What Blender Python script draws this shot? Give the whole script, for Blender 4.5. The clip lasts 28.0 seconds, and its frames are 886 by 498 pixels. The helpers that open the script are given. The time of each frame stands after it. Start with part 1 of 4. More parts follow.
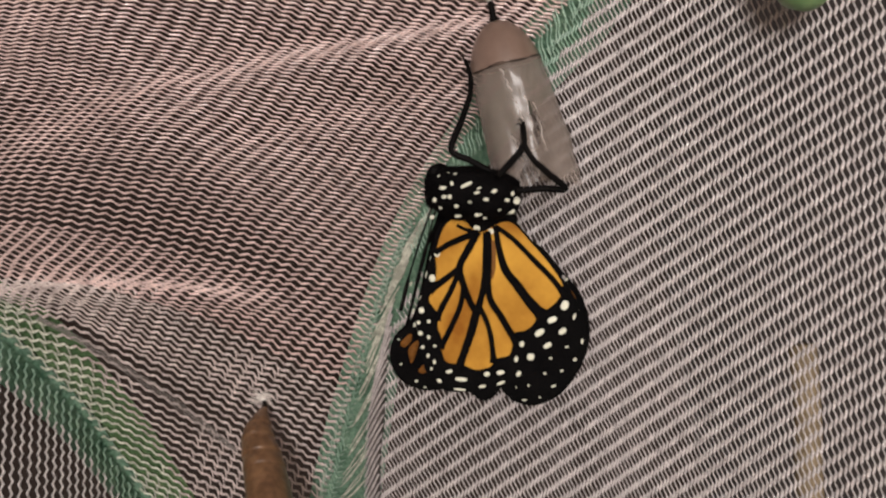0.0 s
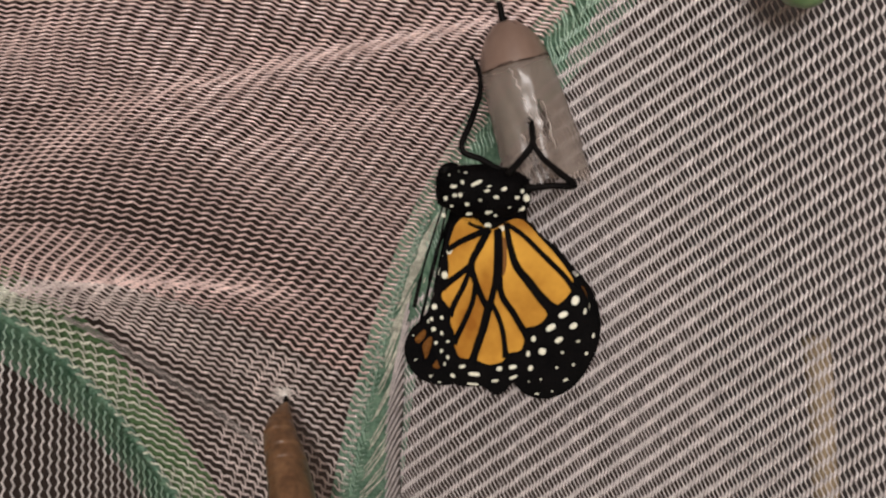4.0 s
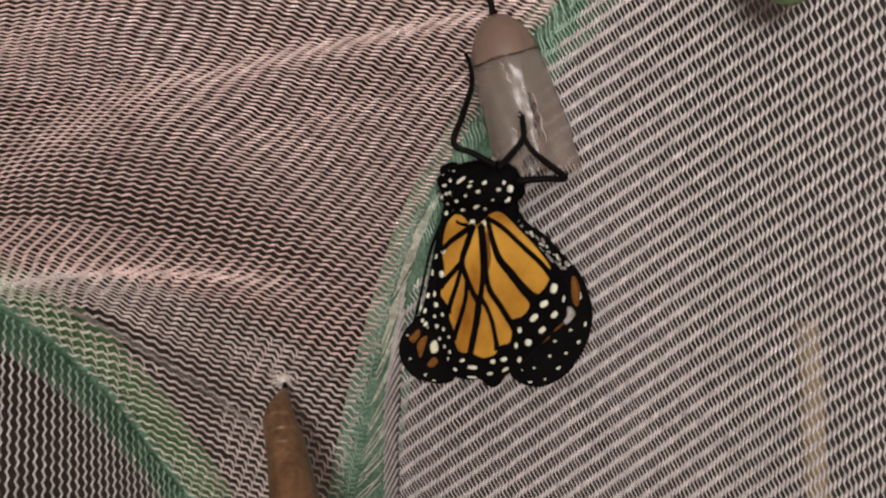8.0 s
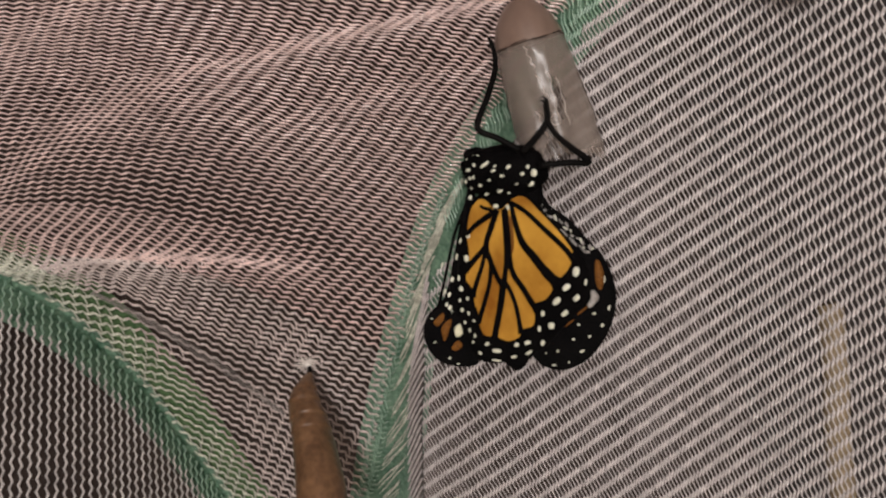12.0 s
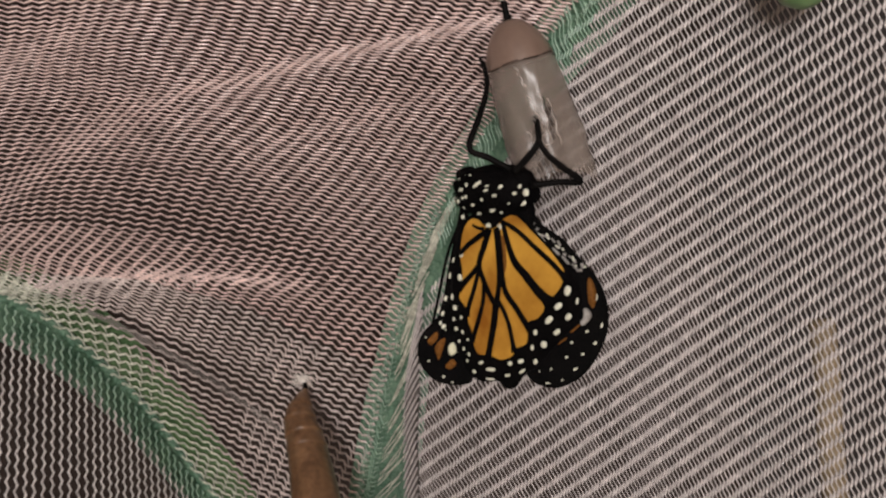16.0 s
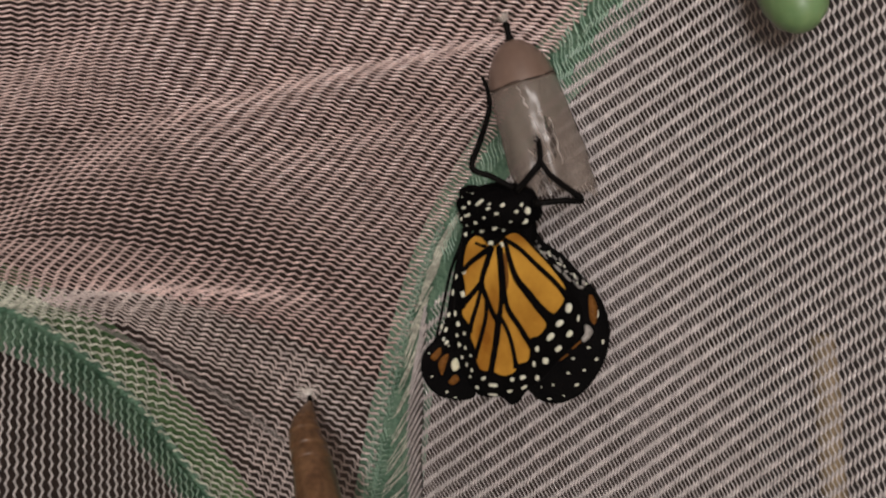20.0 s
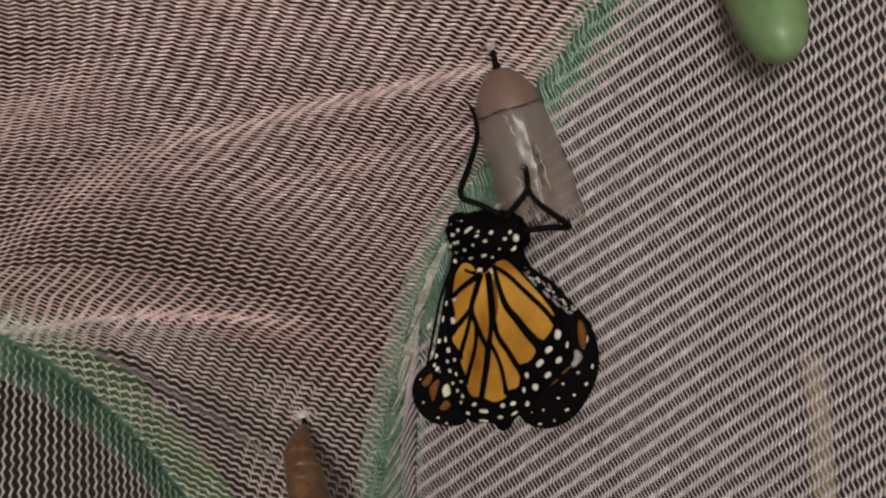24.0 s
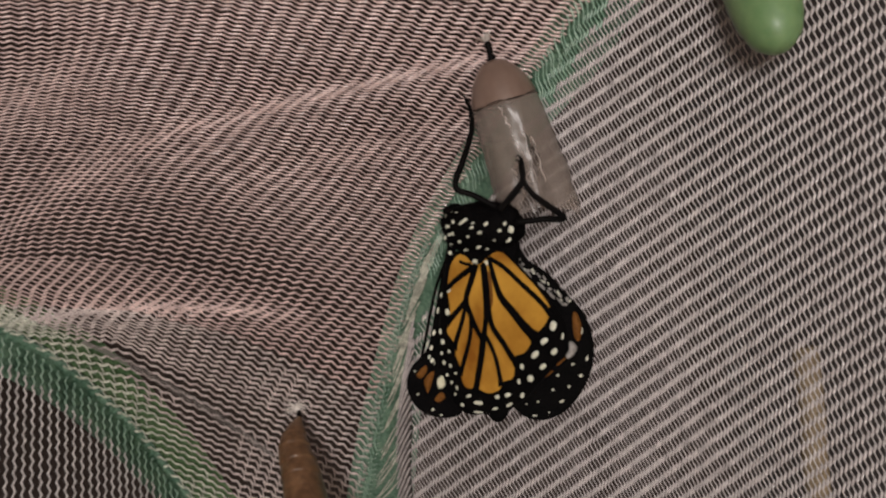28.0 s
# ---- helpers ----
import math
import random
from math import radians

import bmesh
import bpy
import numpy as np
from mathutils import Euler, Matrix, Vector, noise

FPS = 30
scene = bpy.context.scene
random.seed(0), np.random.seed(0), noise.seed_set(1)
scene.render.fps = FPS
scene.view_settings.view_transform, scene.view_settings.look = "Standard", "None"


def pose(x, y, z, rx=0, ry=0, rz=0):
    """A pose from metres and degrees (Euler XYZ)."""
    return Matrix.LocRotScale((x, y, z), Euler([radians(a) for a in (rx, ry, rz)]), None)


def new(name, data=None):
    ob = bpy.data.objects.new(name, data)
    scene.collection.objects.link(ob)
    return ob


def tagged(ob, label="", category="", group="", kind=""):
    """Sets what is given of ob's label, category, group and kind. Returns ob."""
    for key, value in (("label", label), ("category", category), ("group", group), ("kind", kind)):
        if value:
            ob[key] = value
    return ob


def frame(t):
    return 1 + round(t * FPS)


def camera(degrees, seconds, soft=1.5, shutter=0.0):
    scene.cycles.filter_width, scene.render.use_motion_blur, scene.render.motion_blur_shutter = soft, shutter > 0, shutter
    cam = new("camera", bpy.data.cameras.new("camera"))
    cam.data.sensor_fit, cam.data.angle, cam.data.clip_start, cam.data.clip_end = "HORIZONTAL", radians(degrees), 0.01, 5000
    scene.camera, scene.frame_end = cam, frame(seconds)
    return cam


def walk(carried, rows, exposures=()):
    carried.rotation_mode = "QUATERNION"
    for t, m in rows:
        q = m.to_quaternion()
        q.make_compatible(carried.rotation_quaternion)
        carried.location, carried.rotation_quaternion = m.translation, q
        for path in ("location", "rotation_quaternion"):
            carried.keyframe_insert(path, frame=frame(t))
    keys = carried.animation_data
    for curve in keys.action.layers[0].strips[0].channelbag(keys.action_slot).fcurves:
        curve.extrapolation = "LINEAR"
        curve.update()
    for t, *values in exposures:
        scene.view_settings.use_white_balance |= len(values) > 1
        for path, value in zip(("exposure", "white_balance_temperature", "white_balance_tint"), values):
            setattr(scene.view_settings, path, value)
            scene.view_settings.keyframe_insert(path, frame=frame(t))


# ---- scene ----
cam = camera(50, 28.0, soft=2.4)
walk(cam, [
    (0, pose(-0.00134, 0.00551, 1.30066, 127.419, 0.138, -2.992)),
    (0.5, pose(-0.00087, 0.00601, 1.29939, 127.151, -0.211, -3.044)),
    (1, pose(-0.00110, 0.00548, 1.29907, 127.210, -0.263, -2.659)),
    (1.5, pose(-0.00126, 0.00399, 1.29961, 127.484, -0.284, -2.147)),
    (2, pose(-0.00119, 0.00447, 1.29965, 126.933, -0.398, -1.869)),
    (2.5, pose(-0.00042, 0.00438, 1.29979, 126.138, -0.275, -2.163)),
    (3, pose(-0.00039, 0.00375, 1.29967, 126.245, -0.207, -2.119)),
    (3.5, pose(-0.00005, 0.00355, 1.29961, 127.167, -0.335, -1.658)),
    (5.5, pose(0.00060, 0.00215, 1.30007, 125.970, 0.486, -1.526)),
    (6, pose(0.00145, 0.00172, 1.30003, 125.741, 1.046, -2.009)),
    (6.5, pose(0.00050, 0.00128, 1.30016, 125.588, 0.628, -1.603)),
    (7, pose(0.00085, 0.00147, 1.30000, 125.432, 0.356, -1.549)),
    (7.5, pose(0.00077, 0.00078, 1.30019, 125.563, 0.413, -1.379)),
    (8, pose(0.00066, 0.00047, 1.30050, 125.519, 0.430, -1.119)),
    (8.5, pose(0.00041, 0.00002, 1.30051, 125.204, 0.467, -0.858)),
    (9, pose(0.00060, -0.00021, 1.30060, 125.103, 0.446, -0.803)),
    (9.5, pose(0.00010, 0.00001, 1.30034, 124.926, 0.305, -0.614)),
    (10, pose(0.00011, -0.00017, 1.30014, 124.899, 0.321, -0.465)),
    (10.5, pose(0.00036, -0.00030, 1.30016, 124.977, 0.344, -0.340)),
    (11, pose(0.00002, 0.00001, 1.29999, 124.992, -0.010, 0.014)),
    (11.5, pose(0.00023, -0.00010, 1.29984, 124.943, -0.197, 0.130)),
    (12, pose(0.00028, -0.00005, 1.29977, 124.700, -0.164, 0.036)),
    (12.5, pose(0.00065, 0.00024, 1.29986, 124.205, 0.008, -0.207)),
    (14.5, pose(0.00084, -0.00075, 1.30007, 123.730, 0.768, -0.514)),
    (15, pose(0.00089, -0.00072, 1.30012, 124.022, 0.633, -0.490)),
    (15.5, pose(0.00065, -0.00119, 1.30023, 124.888, 0.366, -0.201)),
    (16, pose(0.00069, -0.00141, 1.30048, 125.259, 0.291, 0.068)),
    (16.5, pose(0.00067, -0.00173, 1.30056, 125.669, 0.236, 0.355)),
    (17, pose(0.00132, -0.00201, 1.30069, 125.749, 0.587, 0.127)),
    (17.5, pose(0.00047, -0.00145, 1.30059, 125.489, 0.377, 0.315)),
    (18, pose(0.00117, -0.00179, 1.30080, 125.955, 0.641, -0.199)),
    (18.5, pose(0.00156, -0.00361, 1.30133, 127.193, 0.797, -0.517)),
    (19, pose(0.00091, -0.00317, 1.30131, 126.577, 0.534, -0.255)),
    (19.5, pose(0.00157, -0.00353, 1.30092, 126.170, 0.456, -0.201)),
    (20, pose(0.00089, -0.00359, 1.30047, 125.746, 0.130, 0.290)),
    (20.5, pose(0.00110, -0.00387, 1.30092, 125.742, 0.013, 0.674)),
    (21, pose(0.00034, -0.00499, 1.30157, 126.360, 0.009, 1.025)),
    (21.5, pose(0.00103, -0.00501, 1.30158, 126.454, 0.493, 0.659)),
    (23.5, pose(0.00169, -0.00551, 1.30147, 126.233, 0.424, 0.701)),
    (24, pose(0.00197, -0.00564, 1.30157, 126.466, 0.715, 0.504)),
    (24.5, pose(0.00206, -0.00635, 1.30144, 126.794, 0.839, 0.577)),
    (25, pose(0.00182, -0.00665, 1.30171, 127.198, 0.258, 1.312)),
    (25.5, pose(0.00083, -0.00627, 1.30186, 127.233, -0.251, 2.080)),
    (26, pose(0.00080, -0.00620, 1.30175, 126.974, -0.312, 2.425)),
    (26.5, pose(0.00108, -0.00587, 1.30201, 126.436, -0.117, 2.242)),
    (27, pose(0.00157, -0.00579, 1.30173, 126.211, 0.304, 1.449)),
    (27.5, pose(0.00213, -0.00536, 1.30151, 126.130, 0.839, 0.501)),
    (28, pose(0.00209, -0.00529, 1.30130, 126.142, 0.830, 0.270)),
], exposures=[(0, -0.02), (3, -0.03), (8, -0.12), (14, -0.18), (17, -0.24), (19, -0.42), (21, -0.40), (24, -0.47), (28, -0.47)])

# ---------------------------------------------------------------- light
world = bpy.data.worlds.new("room_air")
scene.world = world
world.use_nodes = True
world.node_tree.nodes["Background"].inputs[0].default_value = (1.0, 0.86, 0.76, 1)
world.node_tree.nodes["Background"].inputs[1].default_value = 0.02

LAMP = Vector((-0.07, -0.85, 0.75))
lamp_data = bpy.data.lights.new("room_lamp", "POINT")
lamp_data.shadow_soft_size, lamp_data.energy = 0.14, 43.0
lamp_data.color = (1.0, 0.935, 0.915)
lamp = new("room_lamp", lamp_data)
lamp.location = LAMP


# ---------------------------------------------------------------- materials
def nodes_of(name):
    m = bpy.data.materials.new(name)
    m.use_nodes = True
    return m, m.node_tree.nodes, m.node_tree.links, m.node_tree.nodes["Principled BSDF"]


def surface(name, low, high, rough=0.6, grain=400.0, stain=40.0, bump=0.2, metal=0.0, sheen=0.0, through_light=0.0, alpha=1.0, coat=0.0, gloss=0.5, spread=0.3):
    """A material of two tones mixed by a fine and a coarse noise, with a fine relief."""
    m, nodes, links, bsdf = nodes_of(name)
    where = nodes.new("ShaderNodeTexCoord")
    fine, coarse = nodes.new("ShaderNodeTexNoise"), nodes.new("ShaderNodeTexNoise")
    for tex, scale in ((fine, grain), (coarse, stain)):
        tex.inputs["Scale"].default_value = scale
        tex.inputs["Detail"].default_value = 5
        links.new(where.outputs["Object"], tex.inputs["Vector"])
    both = nodes.new("ShaderNodeMath")
    both.operation = "ADD"
    links.new(fine.outputs["Fac"], both.inputs[0])
    links.new(coarse.outputs["Fac"], both.inputs[1])
    ramp = nodes.new("ShaderNodeMapRange")
    ramp.inputs["From Min"].default_value, ramp.inputs["From Max"].default_value = 1 - spread, 1 + spread
    links.new(both.outputs[0], ramp.inputs["Value"])
    mix = nodes.new("ShaderNodeMix")
    mix.data_type = "RGBA"
    mix.inputs["A"].default_value, mix.inputs["B"].default_value = (*low, 1), (*high, 1)
    links.new(ramp.outputs["Result"], mix.inputs["Factor"])
    links.new(mix.outputs["Result"], bsdf.inputs["Base Color"])
    bsdf.inputs["Roughness"].default_value = rough
    bsdf.inputs["Specular IOR Level"].default_value = gloss
    bsdf.inputs["Metallic"].default_value = metal
    bsdf.inputs["Sheen Weight"].default_value = sheen
    bsdf.inputs["Coat Weight"].default_value = coat
    bsdf.inputs["Coat Roughness"].default_value = 0.15
    bsdf.inputs["Subsurface Weight"].default_value = through_light
    bsdf.inputs["Subsurface Radius"].default_value = (0.002, 0.001, 0.0006)
    bsdf.inputs["Alpha"].default_value = alpha
    if bump:
        rise = nodes.new("ShaderNodeBump")
        rise.inputs["Strength"].default_value = bump
        rise.inputs["Distance"].default_value = 0.0003
        links.new(fine.outputs["Fac"], rise.inputs["Height"])
        links.new(rise.outputs["Normal"], bsdf.inputs["Normal"])
    return m


PINK_YARN = surface("pink_yarn", (0.44, 0.318, 0.288), (0.93, 0.70, 0.642), 0.2, 1500, 350, 0.9, sheen=0.3, gloss=1.0, spread=0.3)
GREY_YARN = surface("grey_yarn", (0.36, 0.328, 0.316), (0.78, 0.72, 0.695), 0.2, 2600, 500, 0.9, sheen=0.2, gloss=1.0, spread=0.34)
PALE_YARN = surface("pale_yarn", (0.38, 0.39, 0.31), (0.74, 0.75, 0.62), 0.3, 900, 350, 0.9, sheen=0.3, gloss=0.8, spread=0.17)
WHITE_YARN = surface("white_yarn", (0.36, 0.335, 0.318), (0.92, 0.87, 0.83), 0.2, 1500, 400, 0.9, sheen=0.2, gloss=1.0, spread=0.28)
# The pink roof yarn again, its colour greyed where less pink light falls.
COOLER_LIT_YARN = surface("cooler_lit_yarn", (0.38, 0.315, 0.292), (0.86, 0.735, 0.68), 0.2, 1500, 350, 0.9, sheen=0.3, gloss=1.0, spread=0.3)
TEAL_YARN = surface("teal_yarn", (0.17, 0.31, 0.22), (0.43, 0.60, 0.47), 0.3, 1500, 350, 0.9, sheen=0.3, gloss=0.8, spread=0.3)
GREEN_TAPE = surface("green_tape", (0.115, 0.27, 0.17), (0.35, 0.57, 0.40), 0.7, 1100, 160, 0.9, sheen=0.3, spread=0.22)
OLIVE_TAPE = surface("olive_tape", (0.12, 0.24, 0.10), (0.25, 0.42, 0.19), 0.8, 1500, 90, 0.5)
HEM = surface("hem_fabric", (0.16, 0.145, 0.135), (0.34, 0.31, 0.285), 0.6, 1800, 120, 0.7)
BLACK = surface("black_scales", (0.001, 0.001, 0.0012), (0.004, 0.0035, 0.0035), 0.75, 3000, 300, 0.4, gloss=0.04)
AMBER = surface("amber_scales", (0.25, 0.095, 0.012), (0.66, 0.36, 0.055), 0.7, 170, 120, 0.12, gloss=0.05, spread=0.3)
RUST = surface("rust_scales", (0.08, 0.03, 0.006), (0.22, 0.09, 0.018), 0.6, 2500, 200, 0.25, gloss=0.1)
CREAM = surface("cream_scales", (0.62, 0.60, 0.38), (0.80, 0.78, 0.58), 0.6, 2500, 200, 0.2)
WHITE = surface("white_scales", (0.58, 0.58, 0.44), (0.80, 0.80, 0.66), 0.6, 2500, 250, 0.2)
GREY_SCALES = surface("grey_scales", (0.12, 0.11, 0.10), (0.46, 0.43, 0.39), 0.6, 2500, 500, 0.3)
CHITIN = surface("black_chitin", (0.002, 0.002, 0.002), (0.007, 0.006, 0.0055), 0.6, 3000, 300, 0.4, gloss=0.06)
CAP = surface("shell_cap_skin", (0.165, 0.108, 0.083), (0.255, 0.178, 0.14), 0.3, 500, 140, 0.3, alpha=0.9, coat=0.3, spread=0.45)
SKIN = surface("shell_skin", (0.21, 0.17, 0.142), (0.29, 0.24, 0.205), 0.25, 300, 140, 0.15, alpha=0.56, coat=0.1, gloss=0.3, spread=0.5)
CREASE = surface("shell_crease", (0.42, 0.37, 0.33), (0.60, 0.54, 0.48), 0.2, 700, 160, 0.2, alpha=0.75, coat=0.6)
PUPA_BROWN = surface("brown_pupa_skin", (0.085, 0.042, 0.02), (0.215, 0.115, 0.056), 0.36, 700, 150, 0.6, coat=0.3)
PUPA_GREEN = surface("green_pupa_skin", (0.115, 0.225, 0.085), (0.20, 0.315, 0.14), 0.46, 600, 70, 0.25, coat=0.06, through_light=0.2)
SILK = surface("white_silk", (0.6, 0.55, 0.5), (0.85, 0.8, 0.74), 0.7, 1500, 200, 0.3)
STICK = surface("pale_wood", (0.27, 0.205, 0.12), (0.42, 0.33, 0.205), 0.6, 300, 40, 0.3)
# Brown set dark in place of the unlit room behind the roof netting.
UNLIT_BROWN = surface("unlit_room_brown", (0.05, 0.035, 0.03), (0.09, 0.065, 0.055), 0.85, 60, 4, 0.3)
GREY_PAINT = surface("grey_wall_paint", (0.22, 0.195, 0.19), (0.30, 0.27, 0.26), 0.85, 60, 4, 0.3)
BOUNCE_CREAM = surface("bounce_cream", (0.6, 0.55, 0.5), (0.72, 0.67, 0.6), 0.85, 60, 4, 0.3)
# Near black in place of the unlit room beyond the far side.
UNLIT_DARK = surface("unlit_room_dark", (0.012, 0.011, 0.01), (0.025, 0.022, 0.02), 0.85, 60, 4, 0.3)
BOARDS = surface("floor_boards", (0.30, 0.22, 0.15), (0.42, 0.32, 0.23), 0.6, 30, 3, 0.3)


# ---------------------------------------------------------------- makers
def mesh_of(name, bm, material, smooth=True):
    data = bpy.data.meshes.new(name)
    bmesh.ops.recalc_face_normals(bm, faces=bm.faces)
    bm.to_mesh(data)
    bm.free()
    data.materials.append(material)
    if smooth:
        data.polygons.foreach_set("use_smooth", [True] * len(data.polygons))
    return data


def part(name, bm, material, parent, label="", smooth=True):
    ob = new(name, mesh_of(name, bm, material, smooth))
    ob.parent = parent
    return tagged(ob, label)


def spline(points, steps=6, closed=False):
    """A smooth line through the points."""
    p = [Vector(q) for q in points]
    n, out = len(p), []
    for i in range(n if closed else n - 1):
        if closed:
            a, b, c, d = p[i - 1], p[i], p[(i + 1) % n], p[(i + 2) % n]
        else:
            a, b, c, d = p[max(i - 1, 0)], p[i], p[i + 1], p[min(i + 2, n - 1)]
        for k in range(steps):
            t = k / steps
            out.append(0.5 * (2 * b + (c - a) * t + (2 * a - 5 * b + 4 * c - d) * t**2 + (3 * b - a - 3 * c + d) * t**3))
    if not closed:
        out.append(p[-1])
    return out


def tube(points, radii, sides=8):
    bm = bmesh.new()
    pts = [Vector(p) for p in points]
    rings = []
    for i, p in enumerate(pts):
        ahead = (pts[min(i + 1, len(pts) - 1)] - pts[max(i - 1, 0)]).normalized()
        a = ahead.cross(Vector((0.31, 0.2, 0.93))).normalized()
        b = ahead.cross(a)
        r = radii[i] if isinstance(radii, (list, tuple)) else radii
        rings.append([bm.verts.new(p + r * (math.cos(k * math.tau / sides) * a + math.sin(k * math.tau / sides) * b)) for k in range(sides)])
    for r0, r1 in zip(rings, rings[1:]):
        for k in range(sides):
            bm.faces.new((r0[k], r0[(k + 1) % sides], r1[(k + 1) % sides], r1[k]))
    bm.faces.new(rings[0])
    bm.faces.new(rings[-1][::-1])
    return bm


def lathe(profile, sides=28, squash=1.0, open_end=False, warp=None):
    """A body of revolution about -z from (radius, depth) pairs; warp(angle, depth) gives a factor of the radius."""
    bm = bmesh.new()
    rings = []
    for r, z in profile:
        ring = []
        for k in range(sides):
            a = k * math.tau / sides
            w = warp(a, z) if warp else 1.0
            ring.append(bm.verts.new((r * w * math.cos(a), r * w * squash * math.sin(a), -z)))
        rings.append(ring)
    for r0, r1 in zip(rings, rings[1:]):
        for k in range(sides):
            bm.faces.new((r0[k], r0[(k + 1) % sides], r1[(k + 1) % sides], r1[k]))
    bm.faces.new(rings[0])
    if not open_end:
        bm.faces.new(rings[-1][::-1])
    return bm


MM = 0.001


def sheet(outline, z, thick, bulge=0.0, steps=4):
    """A thin plate with a smooth outline given in millimetres, its upper face drawn in and raised by bulge."""
    bm = bmesh.new()
    pts = spline([(x * MM, y * MM, z * MM) for x, y in outline], steps, closed=True)
    top = bm.faces.new([bm.verts.new(p) for p in pts])
    low = [bm.verts.new(p - Vector((0, 0, thick * MM))) for p in pts]
    n = len(low)
    verts = list(top.verts)
    bm.faces.new(low[::-1])
    for k in range(n):
        bm.faces.new((verts[k], low[k], low[(k + 1) % n], verts[(k + 1) % n]))
    if bulge:
        bmesh.ops.inset_region(bm, faces=[top], thickness=0.10 * MM, depth=0)
        for v in top.verts:
            v.co.z += bulge * MM
    bmesh.ops.triangulate(bm, faces=[f for f in bm.faces if len(f.verts) > 4])
    return bm


def spot(x, y, z, rx, ry, turn, lift=0.12):
    """A low oval fleck of pale scales, in millimetres."""
    bm = bmesh.new()
    ca, sa = math.cos(radians(turn)), math.sin(radians(turn))
    rim, inner, n = [], [], 12
    for k in range(n):
        a = k * math.tau / n
        w = 1 + 0.13 * noise.noise(Vector((x * 3 + math.cos(a), y * 3 + math.sin(a), 0.3)))
        u, v = rx * w * abs(math.cos(a)) ** 0.8 * math.copysign(1, math.cos(a)), ry * w * abs(math.sin(a)) ** 0.8 * math.copysign(1, math.sin(a))
        for ring, f, h in ((rim, 1.0, 0.0), (inner, 0.75, lift)):
            ring.append(bm.verts.new(((x + f * (u * ca - v * sa)) * MM, (y + f * (u * sa + v * ca)) * MM, (z + h) * MM)))
    for k in range(n):
        bm.faces.new((rim[k], rim[(k + 1) % n], inner[(k + 1) % n], inner[k]))
    bm.faces.new(inner)
    return bm


# ---------------------------------------------------------------- room
def wall(name, low, high, material, label):
    bm = bmesh.new()
    bmesh.ops.create_cube(bm, size=1)
    for v in bm.verts:
        v.co = [lo + (c + 0.5) * (hi - lo) for c, lo, hi in zip(v.co, low, high)]
    return tagged(new(name, mesh_of(name, bm, material, False)), label, "room", kind="structure")


# Walls added to close the room; the dark ones stand for missing light.
wall("wall_north", (-1.5, 1.3, 0), (0.45, 1.4, 2.5), UNLIT_BROWN, "added brown room wall beyond the cage, coloured dark for the unlit room")
# Unseen wall added behind the viewer, pale so that it returns fill light.
wall("wall_south", (-1.5, -1.6, 0), (0.45, -1.5, 2.5), BOUNCE_CREAM, "added unseen room wall, cream to bounce fill light")
# Invented wall, kept close to the lamp so the side netting's gaps brighten.
wall("wall_east", (0.45, -1.6, 0), (0.55, 1.4, 2.5), GREY_PAINT, "added grey wall, set close to lighten the gaps of the side netting")
wall("wall_west", (-1.6, -1.6, 0), (-1.5, 1.4, 2.5), UNLIT_DARK, "added room wall beyond the cage, coloured near black for the unlit room")
# Unseen floor, also kept light to send some fill up to the roof.
wall("floor", (-1.6, -1.6, -0.1), (0.55, 1.4, 0), BOARDS, "added unseen brown room floor, light enough to bounce fill upwards")
wall("ceiling", (-1.6, -1.6, 2.5), (0.55, 1.4, 2.6), UNLIT_BROWN, "added brown room ceiling above the cage, coloured dark for the unlit room")

# ---------------------------------------------------------------- mesh cage
EYE_LEVEL = 1.3


def fold(x, y, ax, ay, bx, by, rise, wide, fade=0.012):
    """The height that a fold along the line a-b adds at (x, y)."""
    along, across = Vector((bx - ax, by - ay)), Vector((x - ax, y - ay))
    far = along.length
    along /= far
    s, d = across.dot(along), across.dot(Vector((-along.y, along.x)))
    if abs(d) > 4 * wide:
        return 0.0
    ends = 1 / (1 + math.exp(-s / fade * 3)) / (1 + math.exp((s - far) / fade * 3))
    return rise * ends * math.exp(-((d / wide) ** 2))


def roof(x, y):
    """The height of the sagging roof panel."""
    z = 0.0917 + 0.202 * x + 0.2825 * y - 1.759 * x * x - 2.991 * x * y - 1.613 * y * y
    return EYE_LEVEL + z


FOLDS = (  # from x, y to x, y, how far the yarns are drawn together, over what width, and the dip
    (-0.0910, 0.1618, -0.027, 0.1566, 0.0028, 0.0035, -0.0010),
    (-0.0425, 0.1095, -0.0195, 0.0963, 0.0019, 0.0030, -0.0008),
    (-0.0195, 0.0963, 0.0110, 0.0868, 0.0017, 0.0026, -0.0008),
    (-0.0900, 0.1400, -0.0400, 0.1080, 0.0042, 0.0080, -0.0012),
    (-0.0850, 0.1080, -0.0420, 0.0840, 0.0046, 0.0095, -0.0008),
    (-0.0300, 0.1180, 0.0120, 0.0960, 0.0012, 0.0040, -0.0005),
)


def gather(x, y):
    """Moves a place on the roof as the folds draw the netting together."""
    for ax, ay, bx, by, pull, wide, _ in FOLDS:
        along = Vector((bx - ax, by - ay))
        far = along.length
        along /= far
        s, d = (x - ax) * along.x + (y - ay) * along.y, -(x - ax) * along.y + (y - ay) * along.x
        ends = 1 / (1 + math.exp(-s * 250)) / (1 + math.exp(min((s - far) * 250, 50)))
        k = pull * ends * math.tanh(d / wide) * math.exp(-((d / (6 * wide)) ** 2))
        x, y = x + along.y * k, y - along.x * k
    return x, y


